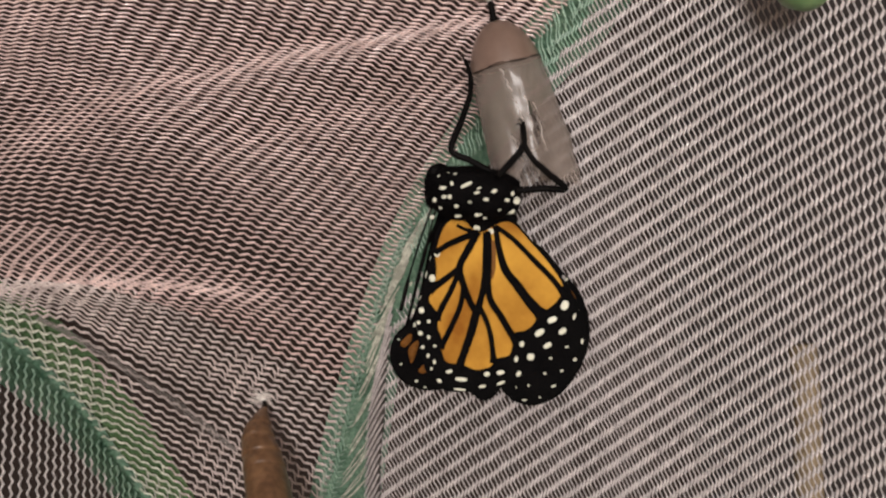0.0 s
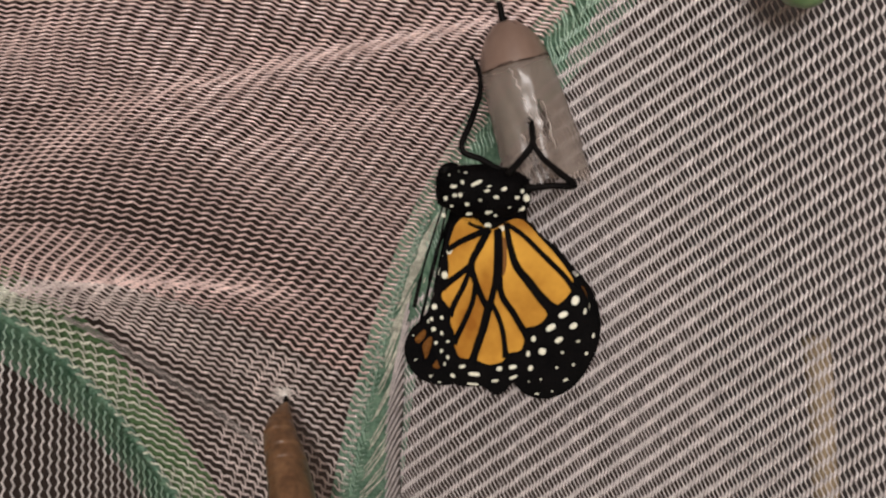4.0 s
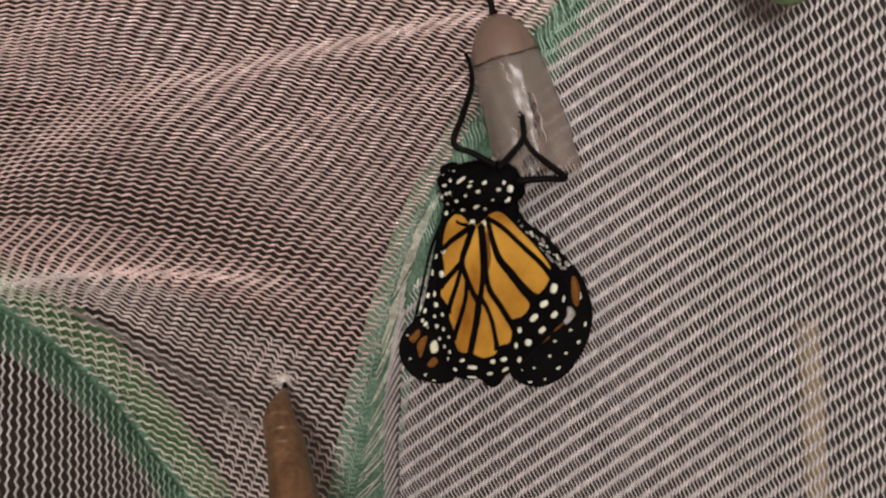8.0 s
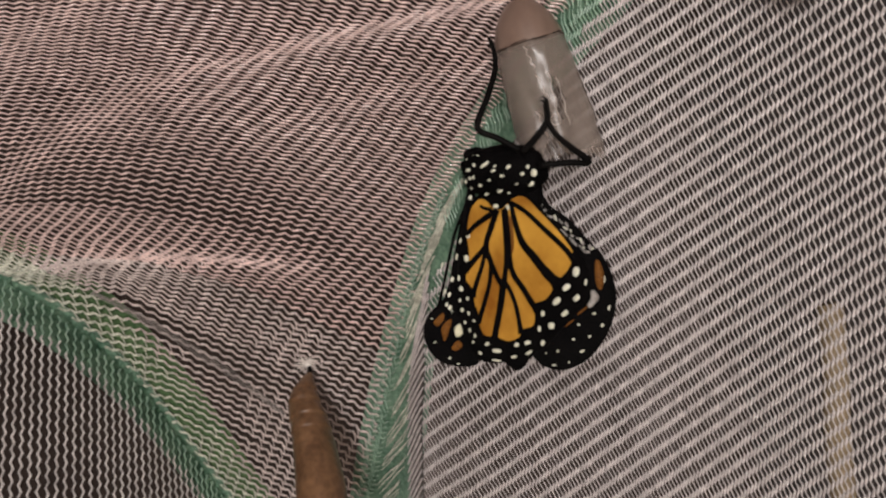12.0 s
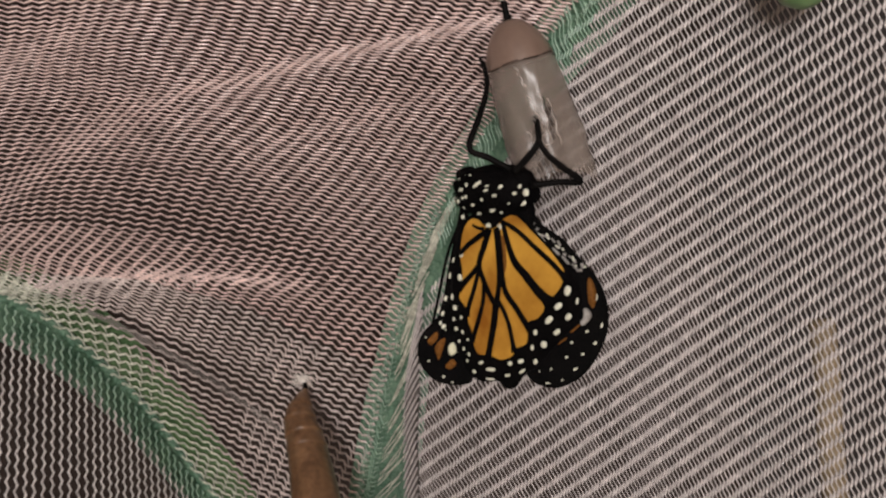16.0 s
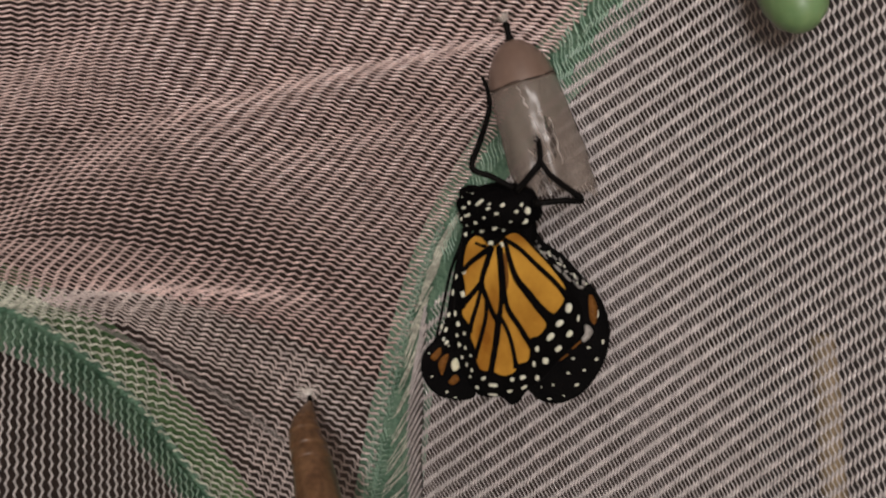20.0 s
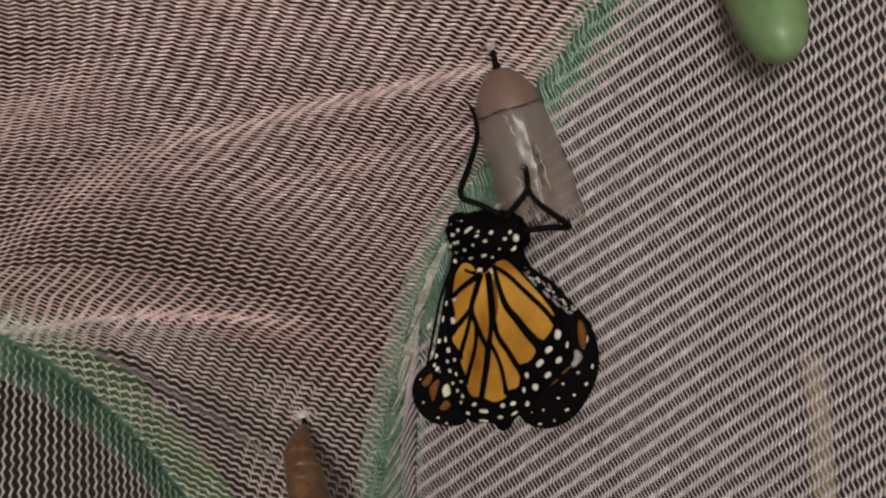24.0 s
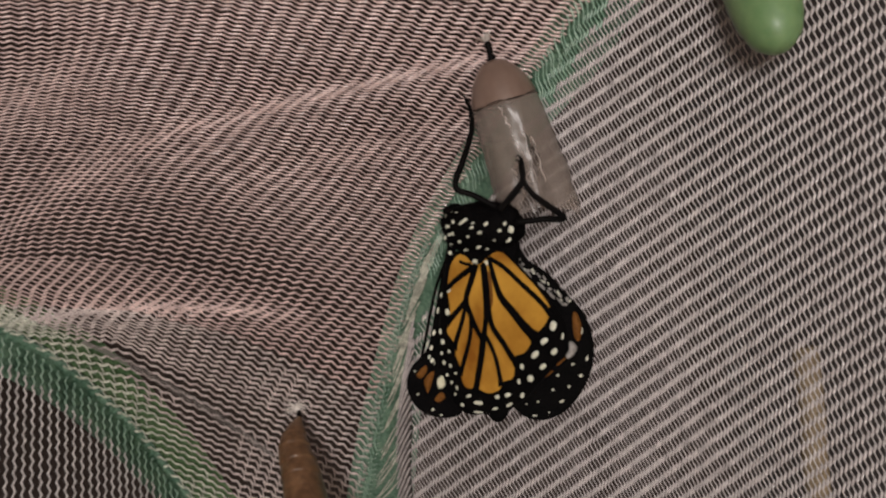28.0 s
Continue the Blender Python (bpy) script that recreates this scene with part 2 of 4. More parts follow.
def roof_folded(x, y):
    z = roof(x, y)
    for ax, ay, bx, by, _, wide, dip in FOLDS:
        z += fold(x, y, ax, ay, bx, by, dip, wide)
    return z + 0.0005 * noise.noise(Vector((x * 60, y * 60, 0.0))) + 0.0002 * noise.noise(Vector((x * 260, y * 260, 3.0)))


SEAM_A = spline([(0.043, 0.020), (0.030, 0.056), (0.019, 0.0868), (0.0101, 0.1076), (0.0011, 0.1358), (-0.0054, 0.1678), (-0.0122, 0.2048), (-0.0185, 0.240), (-0.028, 0.275)], 10)
SEAM_B = spline([(-0.150, 0.120), (-0.115, 0.141), (-0.0915, 0.165), (-0.0768, 0.1967), (-0.0634, 0.2334), (-0.050, 0.258), (-0.028, 0.275)], 10)
SEAM_W = [p.to_3d() for p in SEAM_A]  # where the side panel starts
SEAM_A = [Vector((p.x - 0.0046 * min(max((p.y - 0.078) / 0.11, 0), 1) ** 0.7, p.y, 0)) for p in SEAM_A]  # where the roof panel ends
SEAM_B = [p.to_3d() for p in SEAM_B]


def seam_x(seam, y):
    for a, b in zip(seam, seam[1:]):
        if a.y <= y <= b.y:
            return a.x + (b.x - a.x) * (y - a.y) / max(b.y - a.y, 1e-9)
    return None


def on_roof(x, y):
    """Whether the roof panel covers this place."""
    right, left = seam_x(SEAM_A, y), seam_x(SEAM_B, y)
    return right is not None and x < right + (0.0004 + 0.0014 * noise.noise(Vector((y * 900, 0, 0)))) * min(max((y - 0.12) / 0.04, -0.6), 1) and (left is None or x > left + 0.0013 + 0.0010 * noise.noise(Vector((y * 700, 3, 0))))


def yarn_mesh(lines, wide, thick):
    """Flat ridged yarns along many lines of (place, outward normal), as one mesh."""
    verts, faces = [], []
    for line in lines:
        start = len(verts)
        for i, (p, n, *full) in enumerate(line):
            w = wide * (full[0] if full else 1)
            ahead = line[min(i + 1, len(line) - 1)][0] - line[max(i - 1, 0)][0]
            side = ahead.cross(n).normalized() * w / 2
            verts += [tuple(p - side), tuple(p - side * 0.35 + n * thick), tuple(p + side * 0.35 + n * thick), tuple(p + side)]
        for i in range(len(line) - 1):
            a = start + 4 * i
            for k in range(3):
                faces.append((a + k, a + k + 1, a + k + 5, a + k + 4))
            faces.append((a + 3, a, a + 4, a + 7))
    return verts, faces


def yarn_part(name, lines, wide, thick, material, parent, label):
    verts, faces = yarn_mesh(lines, wide, thick)
    data = bpy.data.meshes.new(name)
    data.from_pydata(verts, [], faces)
    data.materials.append(material)
    ob = new(name, data)
    ob.parent = parent
    return tagged(ob, label, kind="stuff")


def zigzag(phase):
    """A slanted tooth: a long flat run and a short step, from -1 to 1."""
    t = phase % 1.0
    return -1 + 2 * t / 0.6 if t < 0.6 else 1 - 2 * (t - 0.6) / 0.4


TEETH = (0.0, 0.3, 0.6, 0.8)
FULL = {0.0: 0.9, 0.3: 1.2, 0.6: 0.9, 0.8: 0.5}


EDGE_BAND = 0.0135


def in_band(x, y):
    left = seam_x(SEAM_B, y)
    return left is not None and x < left + EDGE_BAND


def broken_line(places, inside):
    """Cuts a line of places into the stretches that lie inside."""
    run, out = [], []
    for p in places:
        if inside(p):
            run.append(p)
        else:
            if run:
                out.append(run + [p])
            run = []
    if len(run) > 1:
        out.append(run)
    return out


def roof_normal(x, y, h=0.0006):
    dx = (roof_folded(x + h, y) - roof_folded(x - h, y)) / (2 * h)
    dy = (roof_folded(x, y + h) - roof_folded(x, y - h)) / (2 * h)
    return Vector((dx, dy, -1)).normalized()


def row_y(u, v):
    """Where yarn v of the roof runs at x = u: askew, and drawn down towards the bound edge."""
    pull = min(max((v - 0.155) / 0.048, 0), 1)
    fan = 0.12 * max(v - 0.205, 0) * min(max((-0.04 - u) / 0.03, 0), 1)
    askew = 0.19 + 0.16 * min(max((0.155 - v) / 0.06, 0), 1)
    return v + askew * u - 4.0 * pull * min(max(u, -0.066), 0) ** 2 + fan


PITCHES = ((0.0, 0.00076), (0.09, 0.00082), (0.13, 0.00106), (0.16, 0.0017), (0.18, 0.0021), (0.20, 0.0025), (0.212, 0.0028), (0.40, 0.0029))


def roof_pitch(v):
    """How far apart the yarns of the roof lie."""
    for (a, p), (b, q) in zip(PITCHES, PITCHES[1:]):
        if v < b:
            return p + (q - p) * (v - a) / (b - a)
    return q


def roof_lines(low_lines, links, edge_lines, edge_links):
    """Stepped rows: a flat run, a short drop, a flat run."""
    lines = []
    v = drift = 0.0
    n = 0
    while v < 0.36:
        pitch = roof_pitch(v)
        period = 0.0025 - 0.0004 * min(max((0.17 - v) / 0.05, 0), 1)
        drift += min(0.34, 0.21 + 160 * (pitch - 0.001))
        slip = drift + 0.05 * noise.noise(Vector((n * 0.31, 0, 0)))
        swing = min(0.25 * pitch, 0.00050)
        full = 1.08 * min(pitch, 0.0023) / 0.00128 * (1 + 0.45 * min(max((0.105 - v) / 0.03, 0), 1))
        row = []
        for k in range(int(-0.16 / period), int(0.06 / period)):
            for t in TEETH:
                u = (k + t - slip % 1.0) * period
                y = row_y(u, v) - swing * zigzag(t) + 0.00014 * noise.noise(Vector((u * 500, v * 900, 1)))
                glossy = 1 + 0.25 * noise.noise(Vector((u * 700, v * 800, 6)))
                row.append((*gather(u, y), FULL[t] * full * glossy))
        for inside, into in ((lambda q: on_roof(*q[:2]) and not in_band(*q[:2]), low_lines if v > 0.178 else lines), (lambda q: on_roof(*q[:2]) and in_band(*q[:2]), edge_lines)):
            for run in broken_line(row, inside):
                into.append([(Vector((x, y, roof_folded(x, y))), roof_normal(x, y), w) for x, y, w in run])
        for k in range(2, len(row) - 6, 4):
            x, y, _ = row[k]
            u = (int(-0.16 / period) + k / 4 - slip % 1.0) * period
            band = in_band(x, y)
            patch = noise.noise(Vector((x * 45, y * 45, 2))) + (0.25 if band else 0.0) + (0.45 if y > 0.195 and abs(x + 0.035) < 0.012 else 0)
            if v > 0.165 and patch + 0.6 * noise.noise(Vector((x * 911, y * 877, 4))) > 0.22 and on_roof(x, y):
                nx, ny = gather(u + 0.22 * period, row_y(u + 0.22 * period, v + pitch) + 0.1 * pitch)
                if on_roof(nx, ny):
                    xs = [(x, y), (x + 0.5 * (nx - x) + 0.0002, y + 0.5 * (ny - y)), (nx, ny)]
                    (edge_links if band else links).append([(Vector((a, b, roof_folded(a, b) + 0.0001)), roof_normal(a, b)) for a, b in xs])
        v += pitch * (1 + 0.05 * noise.noise(Vector((n * 0.7, 5, 0))))
        n += 1
    return lines


cage = tagged(new("butterfly_cage"), "soft mesh butterfly cage with green bound seams", "cage")
low_rows, ties, edge_rows, edge_ties = [], [], [], []
yarn_part("roof_panel", roof_lines(low_rows, ties, edge_rows, edge_ties), 0.00040, 0.00015, PINK_YARN, cage, "pinkish netting of the sagging cage roof")
yarn_part("lower_roof_panel", low_rows, 0.00040, 0.00017, COOLER_LIT_YARN, cage, "roof netting below its fold, coloured greyer for less pink light")
yarn_part("roof_tie_layer", ties, 0.00032, 0.0001, COOLER_LIT_YARN, cage, "thin cross yarns of the pinkish roof netting")
yarn_part("edge_netting", edge_rows, 0.00040, 0.00018, PALE_YARN, cage, "pale doubled netting beside the curved seam")
yarn_part("edge_tie_layer", edge_ties, 0.00034, 0.0001, PALE_YARN, cage, "cross yarns of the doubled netting")

# The side panel leans outwards from its seam; its yarns run down it.
SIDE_AT, SIDE_N = Vector((-0.0021, 0.1511, EYE_LEVEL + 0.0981)), Vector((-0.7761, -0.2912, -0.5593))
SIDE_DOWN = Vector((0.0805, 0.8340, -0.5459))
SIDE_ALONG = SIDE_N.cross(SIDE_DOWN).normalized()


def side_place(a, b):
    p = SIDE_AT + SIDE_ALONG * a + SIDE_DOWN * b
    wave = 0.0009 * noise.noise(Vector((a * 30, b * 30, 7))) + 0.0003 * noise.noise(Vector((a * 150, b * 90, 2)))
    return p + SIDE_N * wave


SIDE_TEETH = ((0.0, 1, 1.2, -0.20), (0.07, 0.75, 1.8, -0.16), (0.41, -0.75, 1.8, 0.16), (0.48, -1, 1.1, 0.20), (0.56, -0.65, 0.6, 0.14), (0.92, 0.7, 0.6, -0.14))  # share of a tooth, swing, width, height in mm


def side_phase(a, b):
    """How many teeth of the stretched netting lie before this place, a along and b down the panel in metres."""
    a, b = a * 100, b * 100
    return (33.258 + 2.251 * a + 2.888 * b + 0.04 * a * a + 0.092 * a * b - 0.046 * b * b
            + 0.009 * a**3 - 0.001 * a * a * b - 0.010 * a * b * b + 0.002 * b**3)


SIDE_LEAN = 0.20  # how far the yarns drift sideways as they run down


def hem_line(b):
    """Where the folded hem lies beside the binding tape."""
    return -0.0006 - 0.32 * b + 1.65 * b * b


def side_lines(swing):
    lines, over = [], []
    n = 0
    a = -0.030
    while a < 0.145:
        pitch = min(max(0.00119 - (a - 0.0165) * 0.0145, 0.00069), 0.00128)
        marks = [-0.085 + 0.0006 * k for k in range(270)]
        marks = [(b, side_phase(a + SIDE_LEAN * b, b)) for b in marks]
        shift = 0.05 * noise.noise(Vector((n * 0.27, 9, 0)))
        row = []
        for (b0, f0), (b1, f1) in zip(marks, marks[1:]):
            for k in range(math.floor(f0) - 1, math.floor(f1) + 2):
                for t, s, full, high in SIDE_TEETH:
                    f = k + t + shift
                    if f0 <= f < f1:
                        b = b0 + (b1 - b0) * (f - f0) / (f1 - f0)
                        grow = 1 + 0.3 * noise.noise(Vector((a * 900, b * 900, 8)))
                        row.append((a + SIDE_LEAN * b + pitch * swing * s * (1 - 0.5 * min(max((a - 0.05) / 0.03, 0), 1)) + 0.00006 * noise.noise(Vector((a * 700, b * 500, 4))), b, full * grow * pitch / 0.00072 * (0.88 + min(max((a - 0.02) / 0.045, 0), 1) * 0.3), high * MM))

        def below(q):
            p = side_place(*q[:2])
            if q[1] > 0.003 and q[0] < hem_line(q[1]):
                return False
            edge = seam_x(SEAM_W, p.y)
            if edge is not None and p.y < 0.14 and p.x < edge + 0.0004:
                return False
            return p.z < roof(p.x, p.y) - 0.0002 and p.y > -0.02 and p.y < 0.30

        def on_tape(q):
            p = side_place(*q[:2])
            edge = seam_x(SEAM_W, p.y)
            return edge is not None and p.y < 0.112 and p.x < edge + 0.0018 + 0.0010 * noise.noise(Vector((q[0] * 500, q[1] * 300, 5)))

        for run in broken_line(row, lambda q: below(q) and not on_tape(q)):
            lines.append([(side_place(*q[:2]) + SIDE_N * q[3], SIDE_N, q[2]) for q in run])
        for run in broken_line(row, lambda q: below(q) and on_tape(q)):
            over.append([(side_place(*q[:2]) + SIDE_N * q[3], SIDE_N, q[2] * 0.8) for q in run])
        a += pitch * (1 + 0.05 * noise.noise(Vector((n * 0.7, 15, 0))))
        n += 1
    return lines, over


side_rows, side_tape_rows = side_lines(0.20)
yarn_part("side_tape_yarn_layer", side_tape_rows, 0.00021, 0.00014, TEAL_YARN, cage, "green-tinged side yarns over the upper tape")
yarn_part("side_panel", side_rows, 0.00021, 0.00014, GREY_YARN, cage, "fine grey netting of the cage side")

# The other side hangs from the curved seam.
DROP = Vector((0.216, 0.0, -1.0)).normalized()


def far_side_lines(step, period, swing):
    lines, over, x, n = [], [], -0.148, 0
    while x < -0.030:
        y = next(p.y + (q.y - p.y) * (x - p.x) / (q.x - p.x) for p, q in zip(SEAM_B, SEAM_B[1:]) if p.x <= x <= q.x)
        base, normal = Vector((x, y, roof(x, y))), Vector((0.25, -0.95, -0.15)).normalized()
        slip = -(y * 0.574 - base.z * 0.819) / 0.80 / period + 0.05 * noise.noise(Vector((n * 0.3, 0, 6)))
        line, above = [], []
        for k in range(int(-0.004 / period) - 1, int(0.11 / period)):
            for t, s in ((0.0, -1), (0.25, 0), (0.5, 1), (0.75, 0)):
                b = (k + t + slip % 1.0) * period
                place = base + DROP * b + Vector((swing * s, 0, 0)) + normal * (0.0008 + 0.0006 * noise.noise(Vector((n * 0.1, b * 40, 0))))
                if b > 0.0074 + 0.0016 * noise.noise(Vector((n * 0.7, 2, 0))):
                    line.append((place, normal, 1.1 if s else 0.85))
                if 0.0005 < b < 0.0105 and len(line) < 2:
                    above.append((place, normal, 1.1 if s else 0.7))
        lines.append(line)
        if len(above) > 1:
            over.append(above)
        x += step * (1 + 0.06 * noise.noise(Vector((n * 0.8, 3, 0))))
        n += 1
    return lines, over


far_rows, tape_rows = far_side_lines(0.00100, 0.0026, 0.00028)
yarn_part("tape_yarn_layer", tape_rows, 0.00040, 0.00018, TEAL_YARN, cage, "green-tinged yarns lying over the binding tape")
yarn_part("far_side_panel", far_rows, 0.00048, 0.00024, WHITE_YARN, cage, "pale netting against a dark room")


def ribbon(name, rows, material, label):
    """A strip through rows of places across it."""
    bm = bmesh.new()
    grid = [[bm.verts.new(p) for p in row] for row in rows]
    for r0, r1 in zip(grid, grid[1:]):
        for k in range(len(r0) - 1):
            bm.faces.new((r0[k], r0[k + 1], r1[k + 1], r1[k]))
    bmesh.ops.solidify(bm, geom=bm.faces, thickness=0.0003)
    return part(name, bm, material, cage, label)


def seam_strip(seam, inward, down, lift, drop_way):
    """Rows across a seam: from inward on the roof, over the edge, to down on the side panel, lying outside the netting."""
    rows = []
    for i, p in enumerate(seam):
        ahead = (seam[min(i + 1, len(seam) - 1)] - seam[max(i - 1, 0)]).normalized()
        side = Vector((-ahead.y, ahead.x, 0))
        row = []
        for s in inward:
            q = p + side * s
            row.append(Vector((q.x, q.y, roof_folded(q.x, q.y) + lift + 0.0003 * noise.noise(Vector((i * 0.3, s * 300, 0))))))
        w = SEAM_W[i] if drop_way is SIDE_ALONG else p
        edge = Vector((w.x, w.y, roof(w.x, w.y)))
        taper = 1.0 + 1.1 * min(max((0.12 - p.y) / 0.03, 0), 1) + 1.5 * min(max((p.y - 0.16) / 0.04, 0), 1) if drop_way is SIDE_ALONG else 1.0
        for s in down:
            row.append(edge + drop_way * s * taper - (SIDE_N if drop_way is SIDE_ALONG else -side) * lift)
        rows.append(row)
    return rows


ribbon("seam_tape", seam_strip(SEAM_A, (0.0024, 0.0012, 0.0002), (0.0002, 0.0014, 0.0028, 0.0042), 0.0009, SIDE_ALONG), GREEN_TAPE, "green woven binding tape behind the netting")
ribbon("curved_tape", seam_strip(SEAM_B, (-0.0022, -0.0012, -0.0002), (0.0008, 0.0025, 0.0046, 0.0094), 0.0010, DROP), GREEN_TAPE, "green woven binding tape behind the netting")
ribbon("curved_lining", seam_strip(SEAM_B, (-0.0150, -0.0105, -0.0060, -0.0023), (), 0.0011, DROP), OLIVE_TAPE, "olive lining tape behind the netting")


def pleat_yarns():
    """Yarns drawn together into a narrow pleat beside the lining."""
    start, end = Vector((-0.0740, 0.1692)), Vector((-0.0378, 0.2048))
    side = Vector((end.y - start.y, start.x - end.x)).normalized()
    lines = []
    for k in range(5):
        line = []
        for i in range(61):
            q = start.lerp(end, i / 60) + side * ((k - 2) * 0.00062 * (0.5 + 0.5 * math.sin(i / 60 * 3.1)) + 0.0002 * noise.noise(Vector((i * 0.3, k * 0.6, 0))))
            line.append((Vector((q.x, q.y, roof_folded(q.x, q.y) - 0.0004)), roof_normal(q.x, q.y), 1 + 0.5 * noise.noise(Vector((i * 0.9, k, 4)))))
        lines.append(line)
    return lines


yarn_part("pleat_yarn_layer", pleat_yarns(), 0.00013, 0.00010, HEM, cage, "crowded yarns of a pleat in the roof netting")


def hem_place(b, across):
    return side_place(hem_line(b) + across, b) + SIDE_N * 0.0004


HEM_RUN = [0.004 + 0.0012 * k for k in range(58)]


def hem_half(b):
    return 0.0022 * min(1, (b - 0.001) / 0.022)


ribbon("seam_hem", [[hem_place(b, hem_half(b) * s) for s in (-1, -0.5, 0, 0.5, 1)] for b in HEM_RUN], HEM, "pale folded netting hem beside the green tape")
hem_yarns = []
for k in range(28):
    b = 0.004 + 0.0025 * k
    w = hem_half(b)
    hem_yarns.append([(hem_place(b - 0.0055 * s, w * s * 1.1) + SIDE_N * (0.0006 - 0.0003 * s * s), SIDE_N, 0.75 + 0.35 * noise.noise(Vector((k * 0.7, s * 2, 3))) - 0.35 * s * s) for s in (-1, -0.6, -0.2, 0.2, 0.6, 1)])
yarn_part("hem_yarn_layer", hem_yarns, 0.00062, 0.00040, GREY_YARN, cage, "crowded pale yarns of the hem")


def seam_stitches():
    """Slanted strands of the netting, in small bundles, that cross the binding tape."""
    rnd = random.Random(21)
    lines, upper = [], []
    count, last = 420, len(SEAM_A) - 2
    for i in range(count):
        f = i / count * last
        if math.sin(i * 0.5) + 0.6 * noise.noise(Vector((i * 0.4, 1, 2))) < (-0.2 if f > 0.62 * last else -0.7):
            continue
        low_end = f > 0.55 * last
        if SEAM_A[int(f)].y < 0.125 or low_end and i % 2:
            continue
        line = []
        lo, hi = 0.45 + 0.12 * noise.noise(Vector((i * 0.2, 7, 0))), 0.93 + 0.12 * noise.noise(Vector((i * 0.3, 3, 0)))
        slant = 1.2 + 2.6 * min(max((f / last - 0.35) / 0.15, 0), 1)
        for s in (0, 0.25, 0.5, 0.75, 1):
            g = min(max(f + slant * (0.5 - s), 0), last)
            k = int(g)
            p, w = SEAM_A[k].lerp(SEAM_A[k + 1], g - k), SEAM_W[k].lerp(SEAM_W[k + 1], g - k)
            a, b = Vector((p.x, p.y, roof(p.x, p.y))), Vector((w.x, w.y, roof(w.x, w.y)))
            b += SIDE_ALONG * (0.0075 * min(max((p.y - 0.16) / 0.04, 0), 1))
            wave = SIDE_DOWN * 0.00022 * math.sin(s * 9 + i)
            line.append((a.lerp(b, lo + (hi - lo) * s) + wave + SIDE_N * 0.0006, SIDE_N, (0.85 if low_end else 1.0) * (0.7 + 0.7 * math.sin(3 * s) * (0.6 + 0.4 * rnd.random()))))
        lines.append(line)
    # above, the yarns of the side go on over the tape to its edge
    for i in range(95):
        g = i / 95 * 0.5 * last
        k = int(g)
        w = SEAM_W[k].lerp(SEAM_W[k + 1], g - k)
        if w.y > 0.135:
            break
        start = Vector((w.x, w.y, roof(w.x, w.y))) - SIDE_ALONG * (0.0012 + 0.0010 * noise.noise(Vector((i * 0.6, 2, 1)))) + SIDE_N * 0.0012
        line = []
        for n in range(6):
            b = 0.0008 * n
            line.append((start + (SIDE_DOWN + SIDE_ALONG * SIDE_LEAN) * b + SIDE_ALONG * 0.00022 * math.sin(b * 1900 + i * 0.9), SIDE_N, 0.5 + 0.25 * math.cos(b * 1900 + i * 0.9)))
        upper.append(line)
    return lines, upper


def tape_edge_yarns():
    """The roof's zigzag yarns carried a little way over the binding tape."""
    lines = []
    last = len(SEAM_A) - 2
    for i in range(170):
        f = i / 170 * last
        if SEAM_A[int(f)].y < 0.128:
            continue
        reach = 0.42 + 0.14 * noise.noise(Vector((i * 0.5, 4, 9)))
        line = []
        for n in range(9):
            s = n / 8
            g = min(max(f + 0.5 * (s - 0.5) + 0.22 * (-1, 0, 1, 0)[n % 4], 0), last)
            k = int(g)
            p, w = SEAM_A[k].lerp(SEAM_A[k + 1], g - k), SEAM_W[k].lerp(SEAM_W[k + 1], g - k)
            a, b = Vector((p.x, p.y, roof(p.x, p.y))), Vector((w.x, w.y, roof(w.x, w.y)))
            b += SIDE_ALONG * (0.0075 * min(max((p.y - 0.16) / 0.04, 0), 1))
            line.append((a.lerp(b, -0.05 + reach * s) + SIDE_N * 0.0004, SIDE_N, 1.0 - 0.3 * s))
        lines.append(line)
    return lines


yarn_part("tape_edge_yarn_layer", tape_edge_yarns(), 0.00030, 0.00014, TEAL_YARN, cage, "green-tinged zigzag yarns over the tape's edge")
strands, upper_strands = seam_stitches()
yarn_part("upper_strand_layer", upper_strands, 0.00032, 0.00015, TEAL_YARN, cage, "green-tinged strands over the upper tape")
yarn_part("seam_strand_layer", strands, 0.00032, 0.00015, PALE_YARN, cage, "pale strands across the green tape")

# ---------------------------------------------------------------- pale stick outside the netting
stick_points = spline([(0.0610, 0.1283, 1.3782), (0.0624, 0.1355, 1.3695), (0.0631, 0.1411, 1.3635), (0.0655, 0.152, 1.352), (0.0690, 0.166, 1.339)], 5)
stick = tagged(new("wooden_stick", mesh_of("wooden_stick", tube(stick_points, 0.0021, 12), STICK)), "pale cream wooden stick behind the grey netting", "stick")


# ---------------------------------------------------------------- pupae
def hang(ob, at, towards, turn=0.0):
    """Sets a thing built along -z to hang from at towards another place."""
    way = (Vector(towards) - Vector(at)).normalized()
    ob.matrix_world = Matrix.Translation(at) @ way.to_track_quat("-Z", "Y").to_matrix().to_4x4() @ pose(0, 0, 0, 0, 0, turn)


